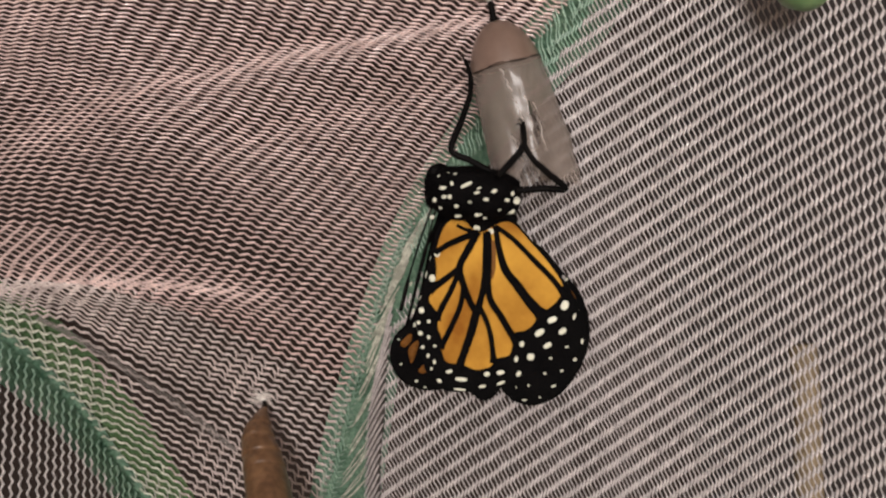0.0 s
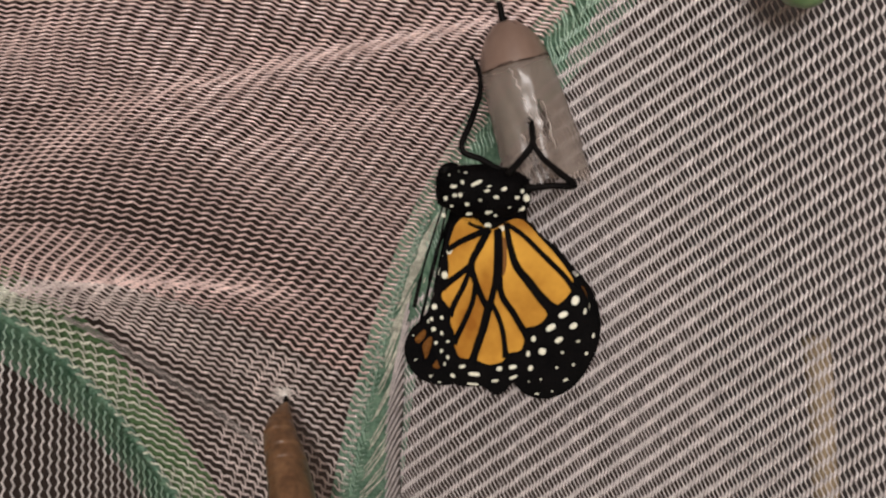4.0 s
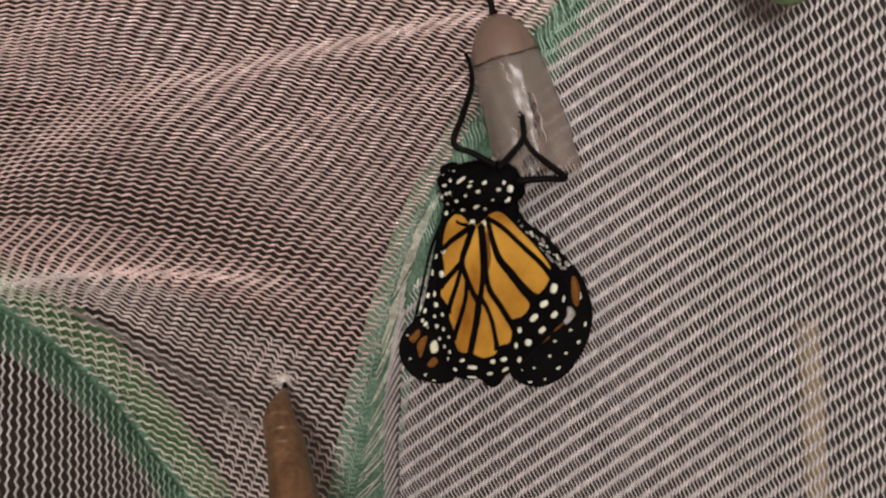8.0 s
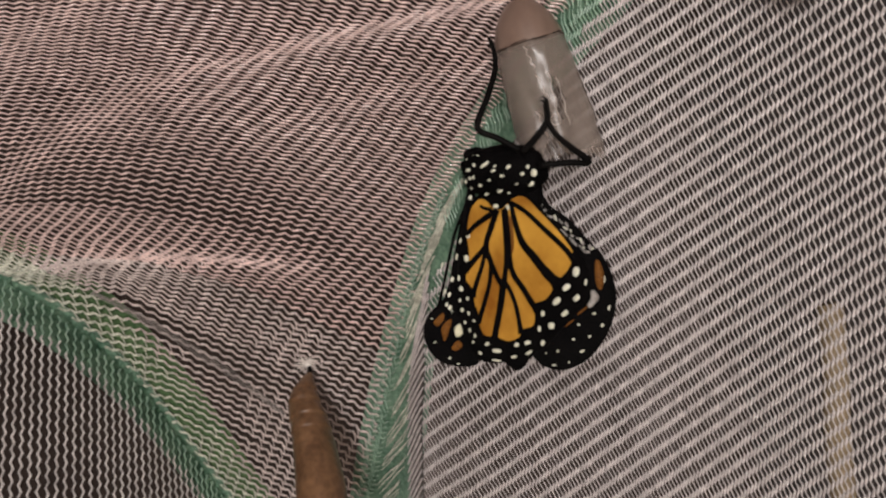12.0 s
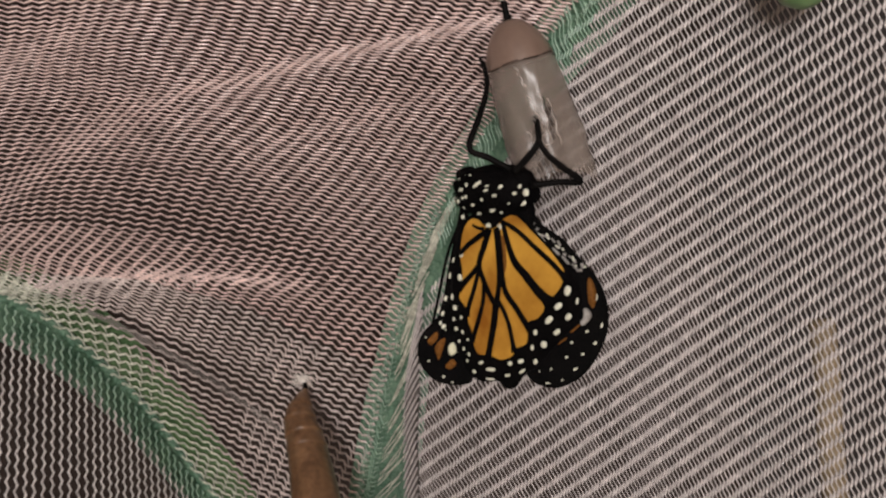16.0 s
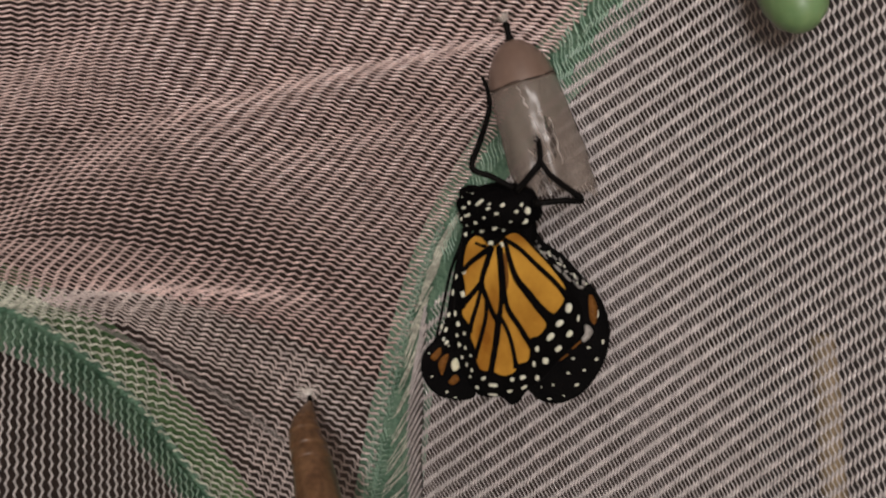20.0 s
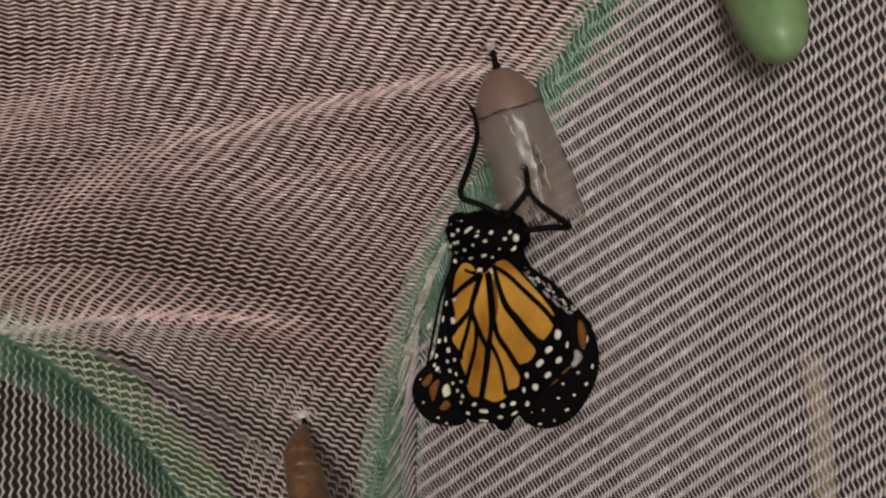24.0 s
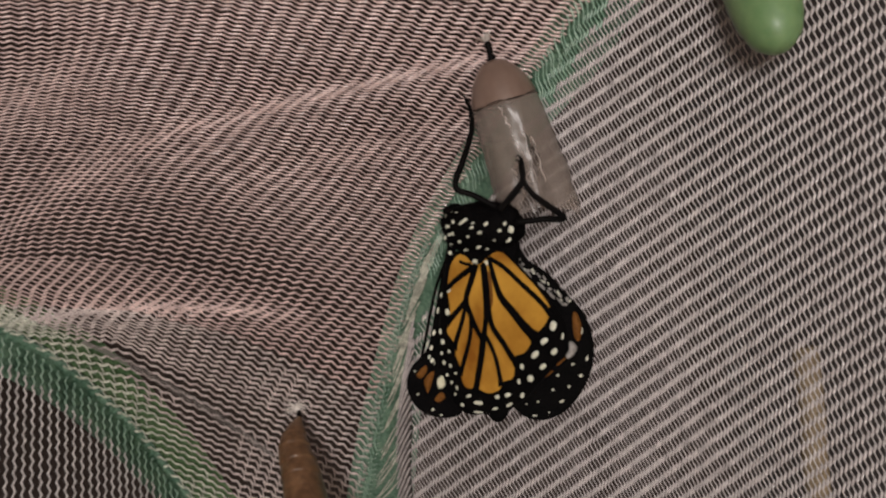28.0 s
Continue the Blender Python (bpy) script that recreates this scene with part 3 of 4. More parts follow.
def silk_tuft(parent, wide, n):
    """A small mat of silk threads at the hanging point."""
    bm = bmesh.new()
    rnd = random.Random(n)
    for _ in range(n):
        a, r = rnd.uniform(0, math.tau), wide * rnd.uniform(0.4, 1)
        tip, mid = Vector((r * math.cos(a), r * math.sin(a), rnd.uniform(-0.0004, 0.0008))), Vector((0.4 * r * math.cos(a), 0.4 * r * math.sin(a), 0.0001))
        side = Vector((-math.sin(a), math.cos(a), 0)) * 0.00013
        root = Vector((0, 0, -0.0008))
        v = [bm.verts.new(q) for q in (root - side, root + side, mid + side, mid - side, tip)]
        bm.faces.new(v[:4])
        bm.faces.new((v[3], v[2], v[4]))
    bmesh.ops.create_uvsphere(bm, u_segments=10, v_segments=6, radius=wide * 0.24, matrix=Matrix.Diagonal((1, 1, 0.7, 1)))
    return part("silk_pad", bm, SILK, parent, "white silk pad on the netting")


def empty_shell():
    shell = tagged(new("empty_chrysalis"), "empty translucent chrysalis shell hanging from the cage roof", "chrysalis")
    hang(shell, (0.0091, 0.0847, 1.4034), (0.0164, 0.1010, 1.3841), 0)
    silk_tuft(shell, 0.0027, 70)
    part("stem", tube([(0, 0, 0), (0.0001, 0, -0.0012), (0, 0, -0.0024), (0, 0, -0.0036)], [0.0003, 0.00042, 0.00045, 0.0007], 10), CHITIN, shell, "black stalk")
    cap = [(0.0008, 0.0032), (0.0018, 0.0036), (0.0030, 0.0048), (0.0039, 0.0062), (0.0045, 0.0078), (0.0048, 0.0092)]
    part("cap", lathe(cap, 32, 0.95, True), CAP, shell, "brownish opaque cap of the shell")
    rim = [Vector((0.00486 * math.cos(a), 0.0046 * math.sin(a), -0.0092 - 0.00015 * math.sin(5 * a))) for a in (k * math.tau / 40 for k in range(41))]
    for k in range(0, 40, 4):
        part("ring_dash", tube(rim[k:k + 4], 0.00006, 5), CHITIN, shell, "thin dark dash of the ring")

    def skin_place(a, z):
        """The wall of the torn shell: crumpled, flaring to a corner on one side, drawn in to a crease in front."""
        w = (z - 0.0092) / 0.017
        r = 0.0048 + 0.0007 * math.sin(min(w, 1) * 2.2)
        r *= 1 + w * (0.045 * math.sin(3 * a + 1) + 0.035 * math.sin(7 * a + 160 * z) + 0.05 * noise.noise(Vector((math.cos(a) * 2, math.sin(a) * 2, z * 260))))
        r += 0.0008 * w * math.exp(-(((a - 6.1) / 0.4) ** 2)) - 0.0006 * w * math.exp(-(((a - 3.5) / 0.5) ** 2))
        r -= 0.0004 * math.exp(-(((a - 4.35 - 0.5 * w) / 0.16) ** 2)) * math.sin(min(w, 1) * math.pi)
        r += 0.00018 * noise.noise(Vector((math.cos(a) * 4, math.sin(a) * 4, z * 420)))
        return Vector((r * math.cos(a), 0.82 * r * math.sin(a), -z))

    bm = bmesh.new()
    turns, deep = 72, 30
    grid = []
    for k in range(turns):
        a = k * math.tau / turns
        end = 0.0254 + 0.0018 * math.exp(-(((a - 6.0) / 0.3) ** 2)) - 0.0030 * math.exp(-(((a - 4.75) / 0.25) ** 2)) + 0.0008 * noise.noise(Vector((k * 0.55, 0, 0)))
        grid.append([bm.verts.new(skin_place(a, 0.0093 + (end - 0.0093) * i / deep)) for i in range(deep + 1)])
    for k in range(turns):
        a = (k + 0.5) * math.tau / turns
        for i in range(deep):
            z = 0.0093 + 0.0165 * (i + 0.5) / deep
            slit = 0.0148 < z < 0.0212 and abs(a - 5.22 - 0.05 * math.sin(z * 1500)) < 0.10 * math.sin((z - 0.0148) / 0.0064 * math.pi)
            if not slit:
                bm.faces.new((grid[k][i], grid[(k + 1) % turns][i], grid[(k + 1) % turns][i + 1], grid[k][i + 1]))
    part("skin", bm, SKIN, shell, "milky crumpled skin, torn open below")
    for a, lean, z0, z1, wide in ((4.72, 0.12, 0.0098, 0.0130, 0.00010), (4.86, 0.10, 0.0140, 0.0172, 0.00008), (5.15, -0.05, 0.0140, 0.0210, 0.00009), (5.33, 0.02, 0.0150, 0.0216, 0.00009), (4.60, 0.10, 0.0185, 0.0222, 0.00009)):
        crease = [skin_place(a + lean * q + 0.03 * math.sin(17 * q + a), z0 + (z1 - z0) * q) for q in (j / 12 for j in range(13))]
        part("crease", tube(crease, [wide * (0.35 + abs(math.sin(4 * q + a))) for q in (j / 12 for j in range(13))], 6), CREASE, shell, "pale glossy crease")
    loop = [skin_place(5.02 + 0.13 * math.cos(q), 0.0203 + 0.0007 * math.sin(q)) for q in (j * math.tau / 14 for j in range(13))]
    part("silk_loop", tube(loop, 0.00005, 5), CREASE, shell, "fine pale thread loop")
    return shell


empty_shell()


PUPA_BEND = ((0, 0), (1.6, 0.35), (3.8, -0.6), (7.2, -1.5), (10.2, -1.6), (14.2, -0.85), (20.1, -0.3), (27, 0.15), (43, 0.5))
PUPA_WIDE = ((2.4, 0.8), (3.8, 1.6), (5.5, 2.4), (7.2, 3.1), (10.2, 3.8), (14.2, 4.37), (20.1, 4.75), (27, 5.3), (31, 5.5), (35, 5.4), (38.6, 4.8), (41, 3.5), (42.6, 1.5))  # half width by depth, mm


def between(table, d):
    """The value at d in a table of places and values."""
    for (a, u), (b, v) in zip(table, table[1:]):
        if d <= b:
            t = max((d - a) / (b - a), 0)
            return u + (v - u) * t
    return table[-1][1]


def brown_pupa():
    pupa = tagged(new("brown_chrysalis"), "dull brown chrysalis hanging from the cage roof", "chrysalis")
    at = Vector((-0.0296, 0.1852, 1.3972))
    hang(pupa, at, at + Vector((0.0038, -0.001, -0.022)))
    silk_tuft(pupa, 0.0042, 90)
    sway = pupa.matrix_world.to_3x3().inverted() @ Vector((1, 0, 0))

    def bent(bm):
        """The tail end bends to one side before the body hangs straight."""
        for v in bm.verts:
            v.co += sway * between(PUPA_BEND, -v.co.z * 1000) * MM
        return bm

    part("stem", bent(tube([(0, 0, 0), (0, 0, -0.0014), (0, 0, -0.0032)], [0.0003, 0.0005, 0.0009], 8)), CHITIN, pupa, "dark stalk")
    prof = [(0.0005, 0.0020), (0.0009, 0.0026)]
    for z, end in ((3.0, 6.9), (6.9, 9.9), (9.9, 13.7), (13.7, 16.9), (16.9, 20.3)):
        for share, swell in ((0.02, 0.97), (0.2, 0.985), (0.6, 1.01), (0.9, 1.03), (0.98, 1.01)):
            d = z + (end - z) * share
            prof.append((between(PUPA_WIDE, d) * (1 + (swell - 1) * (0.4 if z > 16 else 1)) * MM, d * MM))
    part("ringed_abdomen", bent(lathe(prof, 32, 0.92, True)), PUPA_BROWN, pupa, "ringed tapering tail end")
    low = [(between(PUPA_WIDE, d) * MM * (1 if d > 19 else 0.9), d * MM) for d in (16, 18.5, 19.6, 21.5, 23, 25, 27, 29, 31, 33, 35, 37, 38.6, 40, 41, 42, 42.6)]
    part("wing_case", bent(lathe(low, 32, 0.92, False, lambda a, d: 1 + 0.02 * math.sin(3 * a) * min(1, max(0, d - 0.0202) / 0.006))), PUPA_BROWN, pupa, "smooth swollen wing case")
    return pupa


brown_pupa()


def green_pupa():
    pupa = tagged(new("green_chrysalis"), "smooth pale green chrysalis hanging from the cage roof", "chrysalis")
    tip = Vector((0.0384, 0.0632, 1.3768))
    at = tip + Vector((-0.0015, -0.002, 0.0262))
    hang(pupa, at, tip)
    silk_tuft(pupa, 0.0013, 20)
    part("stem", tube([(0, 0, 0), (0, 0, -0.0014), (0, 0, -0.0028)], [0.0003, 0.00042, 0.0006], 8), CHITIN, pupa, "black stalk")
    prof = [(0.94 * r, d) for r, d in ((0.0006, 0.0024), (0.0016, 0.0028), (0.0028, 0.0042), (0.0037, 0.0062), (0.0042, 0.0085), (0.0044, 0.0110), (0.0044, 0.0150), (0.0042, 0.0190), (0.0038, 0.0220), (0.0030, 0.0244), (0.0018, 0.0258), (0.0006, 0.0263))]
    part("body", lathe(prof, 32, 0.95), PUPA_GREEN, pupa)
    return pupa


green_pupa()

# ---------------------------------------------------------------- butterfly
# Outlines in millimetres from the wing root: x across, y up, z towards the viewer.
HIND_EDGE = [(-6.6, -0.4), (-5.3, 1.5), (-2.6, 2.2), (1.8, 2.1), (3.7, 0.8), (6.1, -1.4), (9.0, -4.2), (10.6, -6.1), (11.6, -7.4), (12.2, -8.9), (12.0, -10.6), (11.4, -12.3), (9.8, -14.2), (7.9, -16.0), (6.3, -17.7), (5.0, -18.7), (4.1, -19.2), (3.2, -20.0), (2.5, -21.0), (1.5, -21.6), (0.5, -21.4), (-0.5, -20.7), (-2.3, -20.9), (-4.1, -20.8), (-5.5, -19.9), (-6.7, -18.0), (-7.5, -15.7), (-8.2, -13.5), (-8.4, -11.2), (-7.8, -8.1), (-7.3, -3.4)]
HIND_MEMBRANE = [(-4.8, 1.1), (-3.6, 0.9), (-2.7, 0.1), (-1.2, -0.3), (0.8, 1.1), (2.6, 1.2), (5.3, -1.1), (7.4, -3.0), (9.3, -5.1), (9.8, -6.2), (9.4, -7.7), (8.2, -9.1), (7.1, -9.5), (6.7, -11.0), (5.7, -12.1), (4.2, -12.7), (4.2, -14.5), (3.8, -15.6), (2.4, -16.1), (1.7, -17.2), (-0.0, -17.8), (-1.6, -17.4), (-2.5, -17.3), (-3.9, -17.2), (-4.7, -15.7), (-4.9, -14.2), (-5.5, -13.0), (-5.7, -11.3), (-7.0, -9.7), (-6.5, -8.0), (-6.5, -5.6), (-6.8, -4.2), (-6.6, -1.9), (-6.0, 0.0)]
HIND_SPOTS_OUTER = [(10.3, -8.4, 0.56, 0.7, -15), (8.9, -10.4, 0.72, 0.42, 30), (7.5, -12.2, 0.77, 0.42, 40), (10.4, -11.7, 0.64, 0.39, 40), (8.7, -13.7, 0.64, 0.35, 35), (5.4, -13.9, 0.36, 0.42, 0), (6.7, -15.4, 0.56, 0.48, 0), (11.7, -9.7, 0.2, 0.49, -10), (4.9, -15.9, 0.27, 0.42, 0)]
HIND_SPOTS_LOWER = [(5.4, -17.7, 0.32, 0.42, -30), (3.1, -17.8, 0.56, 0.31, 20), (1.4, -18.2, 0.45, 0.31, 20), (-1.8, -19.2, 0.9, 0.28, 0), (-3.4, -18.4, 0.45, 0.25, 20), (3.3, -19.1, 0.63, 0.21, 30), (1.0, -19.8, 0.54, 0.2, 15), (-1.8, -20.5, 0.91, 0.16, 0), (-4.5, -19.7, 0.36, 0.24, -20)]
HIND_SPOTS_INNER = [(-6.6, -3.7, 0.4, 0.53, -20), (-6.9, -6.9, 0.45, 0.52, 15), (-7.8, -11.1, 0.4, 0.4, 15), (-8.0, -12.7, 0.27, 0.28, 0), (-6.7, -12.4, 0.27, 0.28, 0), (-7.6, -14.0, 0.35, 0.32, 15), (-6.5, -14.4, 0.23, 0.31, 10), (-7.1, -15.7, 0.25, 0.24, 0), (-5.6, -15.4, 0.27, 0.2, 0), (-6.3, -16.7, 0.22, 0.28, 0), (-5.4, -17.4, 0.23, 0.32, 10), (-5.7, -18.3, 0.18, 0.24, 0), (-2.0, 0.1, 0.49, 0.38, 0), (-0.1, -0.1, 0.45, 0.39, 0)]
FORE_EDGE_A = [(4, 2.2), (5.9, 0.2), (8.6, -1.7), (10.9, -4.3), (13, -6.6), (14.3, -9.3), (14.8, -12.3), (14.3, -15.4), (12.8, -18.4), (10.9, -20.6), (8.2, -21.9), (5.9, -21.8), (4, -20.7), (2.8, -18.4), (3.2, -13.9), (3.6, -5.5)]
FORE_SPOTS_A = [(13.1, -9.7, 0.22, 0.67, -5), (13.8, -13.5, 0.22, 0.45, -10), (11.8, -14.3, 0.37, 0.22, 15), (12.9, -15.9, 0.37, 0.3, 40), (11.2, -17.4, 0.3, 0.22, 30), (9.7, -15.8, 0.3, 0.22, 0), (9, -17.8, 0.3, 0.22, 0), (10.2, -19.4, 0.45, 0.22, 25), (6.4, -21.3, 0.45, 0.15, 0), (8.4, -20.9, 0.22, 0.15, 0), (6.9, -19.4, 0.22, 0.22, 0), (5.3, -19.7, 0.15, 0.15, 0)]
FORE_RUST_A = [(11.9, -7.3), (12.5, -7.3), (13.1, -9.3), (12.7, -11.1), (12, -10.2)]
FORE_FLAP_A = [(11.2, -10.8), (12, -10.7), (12.8, -12), (11.8, -13.5), (10.9, -14), (10.6, -13.3), (11.2, -12.3)]
FORE_EDGE_B = [(-5.2, 2.4), (-3.9, 1.2), (-3.5, -5.5), (-3.9, -14.2), (-3.5, -20.5), (-4.2, -21.9), (-6.6, -22.1), (-9, -21.4), (-10.7, -19.7), (-11.4, -17.3), (-10.8, -15), (-9.4, -13.4), (-8.2, -11.8), (-7.4, -7.9), (-6.5, -3.1)]
FORE_CELLS_B = [
    [(-10.1, -15.9), (-8.6, -14.4), (-8.4, -15.4), (-9.4, -16.6)],
    [(-9, -16.7), (-8.2, -15.6), (-7.3, -15.3), (-7.8, -17.3), (-8.4, -18.8), (-8.8, -18)],
    [(-7.6, -19.5), (-6.5, -18.3), (-5.8, -19.1), (-6.8, -20)],
]
FORE_CREAM_B = [(-7.2, -16.6), (-6.2, -15.8), (-5.7, -17.6), (-6.9, -18.2)]
FORE_SPOTS_B = [(-8.1, -13.4, 0.3, 0.45, -20), (-8.4, -11.6, 0.22, 0.6, -20), (-7.5, -14.2, 0.22, 0.52, 20), (-9.8, -18.7, 0.3, 0.15, 30), (-10.2, -15.4, 0.22, 0.15, 0), (-6.5, -21.7, 0.3, 0.15, 0), (-7.7, -20.9, 0.3, 0.22, 30), (-8.8, -7.9, 0.15, 0.6, -15)]
BODY_SPOTS = [(-4.8, 7.1, 0.67, 0.22, 10), (-3.9, 6.8, 0.3, 0.3, 0), (-3.1, 5.6, 0.75, 0.3, 30), (-5, 5, 0.3, 0.3, 30), (-4.4, 4, 0.37, 0.37, 0), (-1.8, 5.3, 0.3, 0.15, 20), (-2, 4.7, 0.37, 0.22, 20), (-0.1, 5.1, 0.37, 0.3, 30), (-0.9, 4, 0.37, 0.3, 0), (-3.6, 3, 0.3, 0.45, -25), (-2.5, 3.5, 0.22, 0.22, 0), (-2.7, 1.8, 0.45, 0.3, 20), (-1, 2.2, 0.52, 0.37, 30), (-4.9, 1.4, 0.3, 0.37, 0), (1, 3.1, 0.37, 0.37, 45), (1.7, 4.2, 0.3, 0.3, 0), (2.4, 5.1, 0.22, 0.37, -25), (3.2, 4.3, 0.45, 0.6, -10), (2.7, 3, 0.67, 0.52, 0), (0.1, 1.8, 0.22, 0.22, 0)]
LEGS = [
    [(-2.5, 23.1, -3.5), (-1.9, 21.5, -3), (-1.7, 18.5, -2), (-2.9, 14.3, 0.5), (-4.2, 10.2, 2), (-1.6, 8.9, 2), (1.3, 7.3, 2)],
    [(4.5, 13.6, 4.2), (4.6, 12.2, 4.6), (4.5, 10.5, 5), (3.3, 8.8, 4.6), (1.6, 6.9, 3.5)],
    [(4.3, 13, 4.8), (4.6, 10.7, 5.4), (5.8, 8.9, 5), (8.1, 7.3, 3.5), (10.3, 5.7, 2.5), (7.5, 5.6, 3), (3.8, 5.2, 3)],
]
ANTENNAE = [[(-5.1, 6, 1), (-6.2, 1.9, 1.5), (-7.1, -1.7, 1), (-8.1, -6.2, 0.5), (-8.8, -10.7, 0)], [(-4.8, 5.8, -1), (-5.5, 2.1, -1), (-6.1, -1.7, -1.5), (-7, -7, -2.5)]]

butterfly = tagged(new("monarch_butterfly"), "orange and black butterfly with white spots clinging to an empty chrysalis", "butterfly")
butterfly.matrix_world = pose(0.00867, 0.10022, 1.37602, 125, 0, 0)


def add_spots(parent, spots, z):
    for x, y, a, b, turn in spots:
        part("white_spot", spot(x, y, z, 0.88 * a, 0.9 * b, turn, 0.06), WHITE, parent)


# body: thorax, head and abdomen in one piece that turns as the insect shifts
def thorax_height(x, y):
    """The front of the thorax above the wing plane, in millimetres."""
    u, v = (x + 1.0) / 6.3, (y - 4.9) / 3.6
    return 0.6 + 3.0 * math.sqrt(max(0.03, 1 - u * u - v * v))


body = part("thorax", bmesh.new(), BLACK, butterfly, "furry black thorax")


def thorax_mesh():
    bm = bmesh.new()
    bmesh.ops.create_uvsphere(bm, u_segments=40, v_segments=24, radius=1)
    for v in bm.verts:
        n = 1 + 0.10 * noise.noise(v.co * 2.5) + 0.05 * noise.noise(v.co * 8)
        q = Vector([math.copysign(abs(c) ** 0.78, c) for c in v.co])
        v.co = Vector(((-1.0 + 6.1 * n * q.x) * MM, (4.9 + 3.4 * n * q.y) * MM, (0.4 + 3.1 * n * q.z) * MM))
    return bm


old = body.data
body.data = mesh_of("thorax", thorax_mesh(), BLACK)
bpy.data.meshes.remove(old)


def ball(x, y, z, rx, ry, rz):
    bm = bmesh.new()
    bmesh.ops.create_uvsphere(bm, u_segments=20, v_segments=14, radius=1, matrix=Matrix.Translation((x * MM, y * MM, z * MM)) @ Matrix.Diagonal((rx * MM, ry * MM, rz * MM, 1)))
    return bm


part("head", ball(-5.3, 6.9, 0.6, 1.7, 1.5, 1.6), BLACK, body, "small black head")
part("wing_base", ball(3.2, 1.6, -1.2, 1.5, 3.0, 1.2), BLACK, butterfly, "furry black base of the wings")
part("eye", ball(-6.0, 7.2, 1.5, 0.75, 0.8, 0.6), CHITIN, body, "glossy black eye")


def fur():
    bm = bmesh.new()
    rnd = random.Random(4)
    for _ in range(1100):
        d = Vector((rnd.gauss(0, 1), rnd.gauss(0, 1), abs(rnd.gauss(0, 1)))).normalized()
        root = Vector((-1.0 + 6.1 * d.x, 4.9 + 3.4 * d.y, 0.4 + 3.2 * d.z))
        tip = root + d * rnd.uniform(0.35, 1.15) + Vector((rnd.gauss(0, 0.2), -0.25, 0))
        side = d.cross(Vector((rnd.gauss(0, 1), rnd.gauss(0, 1), rnd.gauss(0, 1)))).normalized() * 0.05
        bm.faces.new([bm.verts.new(q * MM) for q in (root - side, root + side, tip)])
    return bm


tagged(part("fur", fur(), BLACK, body, "short black hairs"), kind="stuff")
TURNED, PIVOT = 35, 3.0
for sx, sy, sa, sb, st in BODY_SPOTS:
    bx = sx
    for _ in range(12):
        bx = max(-6.6, min(4.7, PIVOT + ((sx - PIVOT) + 0.57 * thorax_height(bx, sy)) / 0.82))
    sx = bx
    part("white_spot", spot(sx, sy, thorax_height(sx, sy) + 0.12, 1.05 * sa, 0.8 * sb, st, 0.15), WHITE, body)
for sx, sy, sa, sb, st in ((-5.4, 6.4, 0.25, 0.3, 10), (-5.0, 5.0, 0.3, 0.25, -10),
                           (-5.7, 3.5, 0.3, 0.3, 40), (-4.6, 3.9, 0.35, 0.22, 15), (-4.2, 6.9, 0.3, 0.2, 0), (-4.9, 2.7, 0.25, 0.3, 0), (-3.8, 5.6, 0.22, 0.3, 25)):
    part("white_spot", spot(sx, sy, thorax_height(sx, sy) + 0.2, sa, sb, st, 0.15), WHITE, body)
part("abdomen", tube([(x * MM, y * MM, z * MM) for x, y, z in spline([(-0.5, 2.5, -3.0), (0.2, -2, -4.2), (0.6, -6, -4.4), (0.8, -11, -4.4)], 5)], [0.0010 + 0.0003 * math.sin(k * 0.2) for k in range(16)], 12), BLACK, body, "dark abdomen behind the wings")
for line in ANTENNAE:
    pts = [q * MM for q in spline(line, 5)]
    part("antenna", tube(pts, [0.00013 + (0.00016 if k > len(pts) - 6 else 0) for k in range(len(pts))], 6), CHITIN, body, "thin black antenna")

# legs grip the shell and stay where they are
for line in LEGS:
    pts = [q * MM for q in spline(line, 5)]
    n = len(pts)
    leg = part("leg", tube(pts, [(0.00025 + 0.00020 * min(1, k / (n * 0.5))) for k in range(n)], 8), CHITIN, butterfly, "thin black jointed leg")
    part("claw", tube([pts[0], pts[0] + Vector((-0.0004, 0.0004, 0.0001)), pts[0] + Vector((-0.0008, 0.0002, -0.0002))], [0.00016, 0.00012, 0.00005], 5), CHITIN, leg)

# near hindwing
hindwing = part("hindwing", sheet(HIND_EDGE, 0.0, 0.18), BLACK, butterfly, "orange hindwing with black veins and white-spotted border", False)
part("orange_membrane", sheet(HIND_MEMBRANE, 0.05, 0.10), AMBER, hindwing, "amber orange membrane between the veins", False)


def vein(points, wide, end):
    """A raised black vein over the membrane, tapering from wide to end, in millimetres."""
    bm = bmesh.new()
    pts = spline([(x, y, 0.0) for x, y in points], 6)
    rows = []
    for i, p in enumerate(pts):
        ahead = (pts[min(i + 1, len(pts) - 1)] - pts[max(i - 1, 0)]).normalized()
        side = Vector((-ahead.y, ahead.x, 0))
        half = 0.8 * (wide + (end - wide) * i / (len(pts) - 1)) * (1 + 0.10 * noise.noise(p * 1.7))
        half *= 1 + 0.5 * max(0, 1 - (len(pts) - 1 - i) / 4) ** 2
        rows.append([bm.verts.new((p + side * half * f + Vector((0, 0, h))) * MM) for f, h in ((-1, 0.04), (-0.55, 0.17), (0.55, 0.17), (1, 0.04))])
    for r0, r1 in zip(rows, rows[1:]):
        for k in range(3):
            bm.faces.new((r0[k], r0[k + 1], r1[k + 1], r1[k]))
    return part("vein", bm, BLACK, hindwing)


vein([(0.3, 0.6), (2.7, -0.7), (5.7, -3.1), (8.2, -5.1), (10.2, -7.1)], 0.40, 0.50)
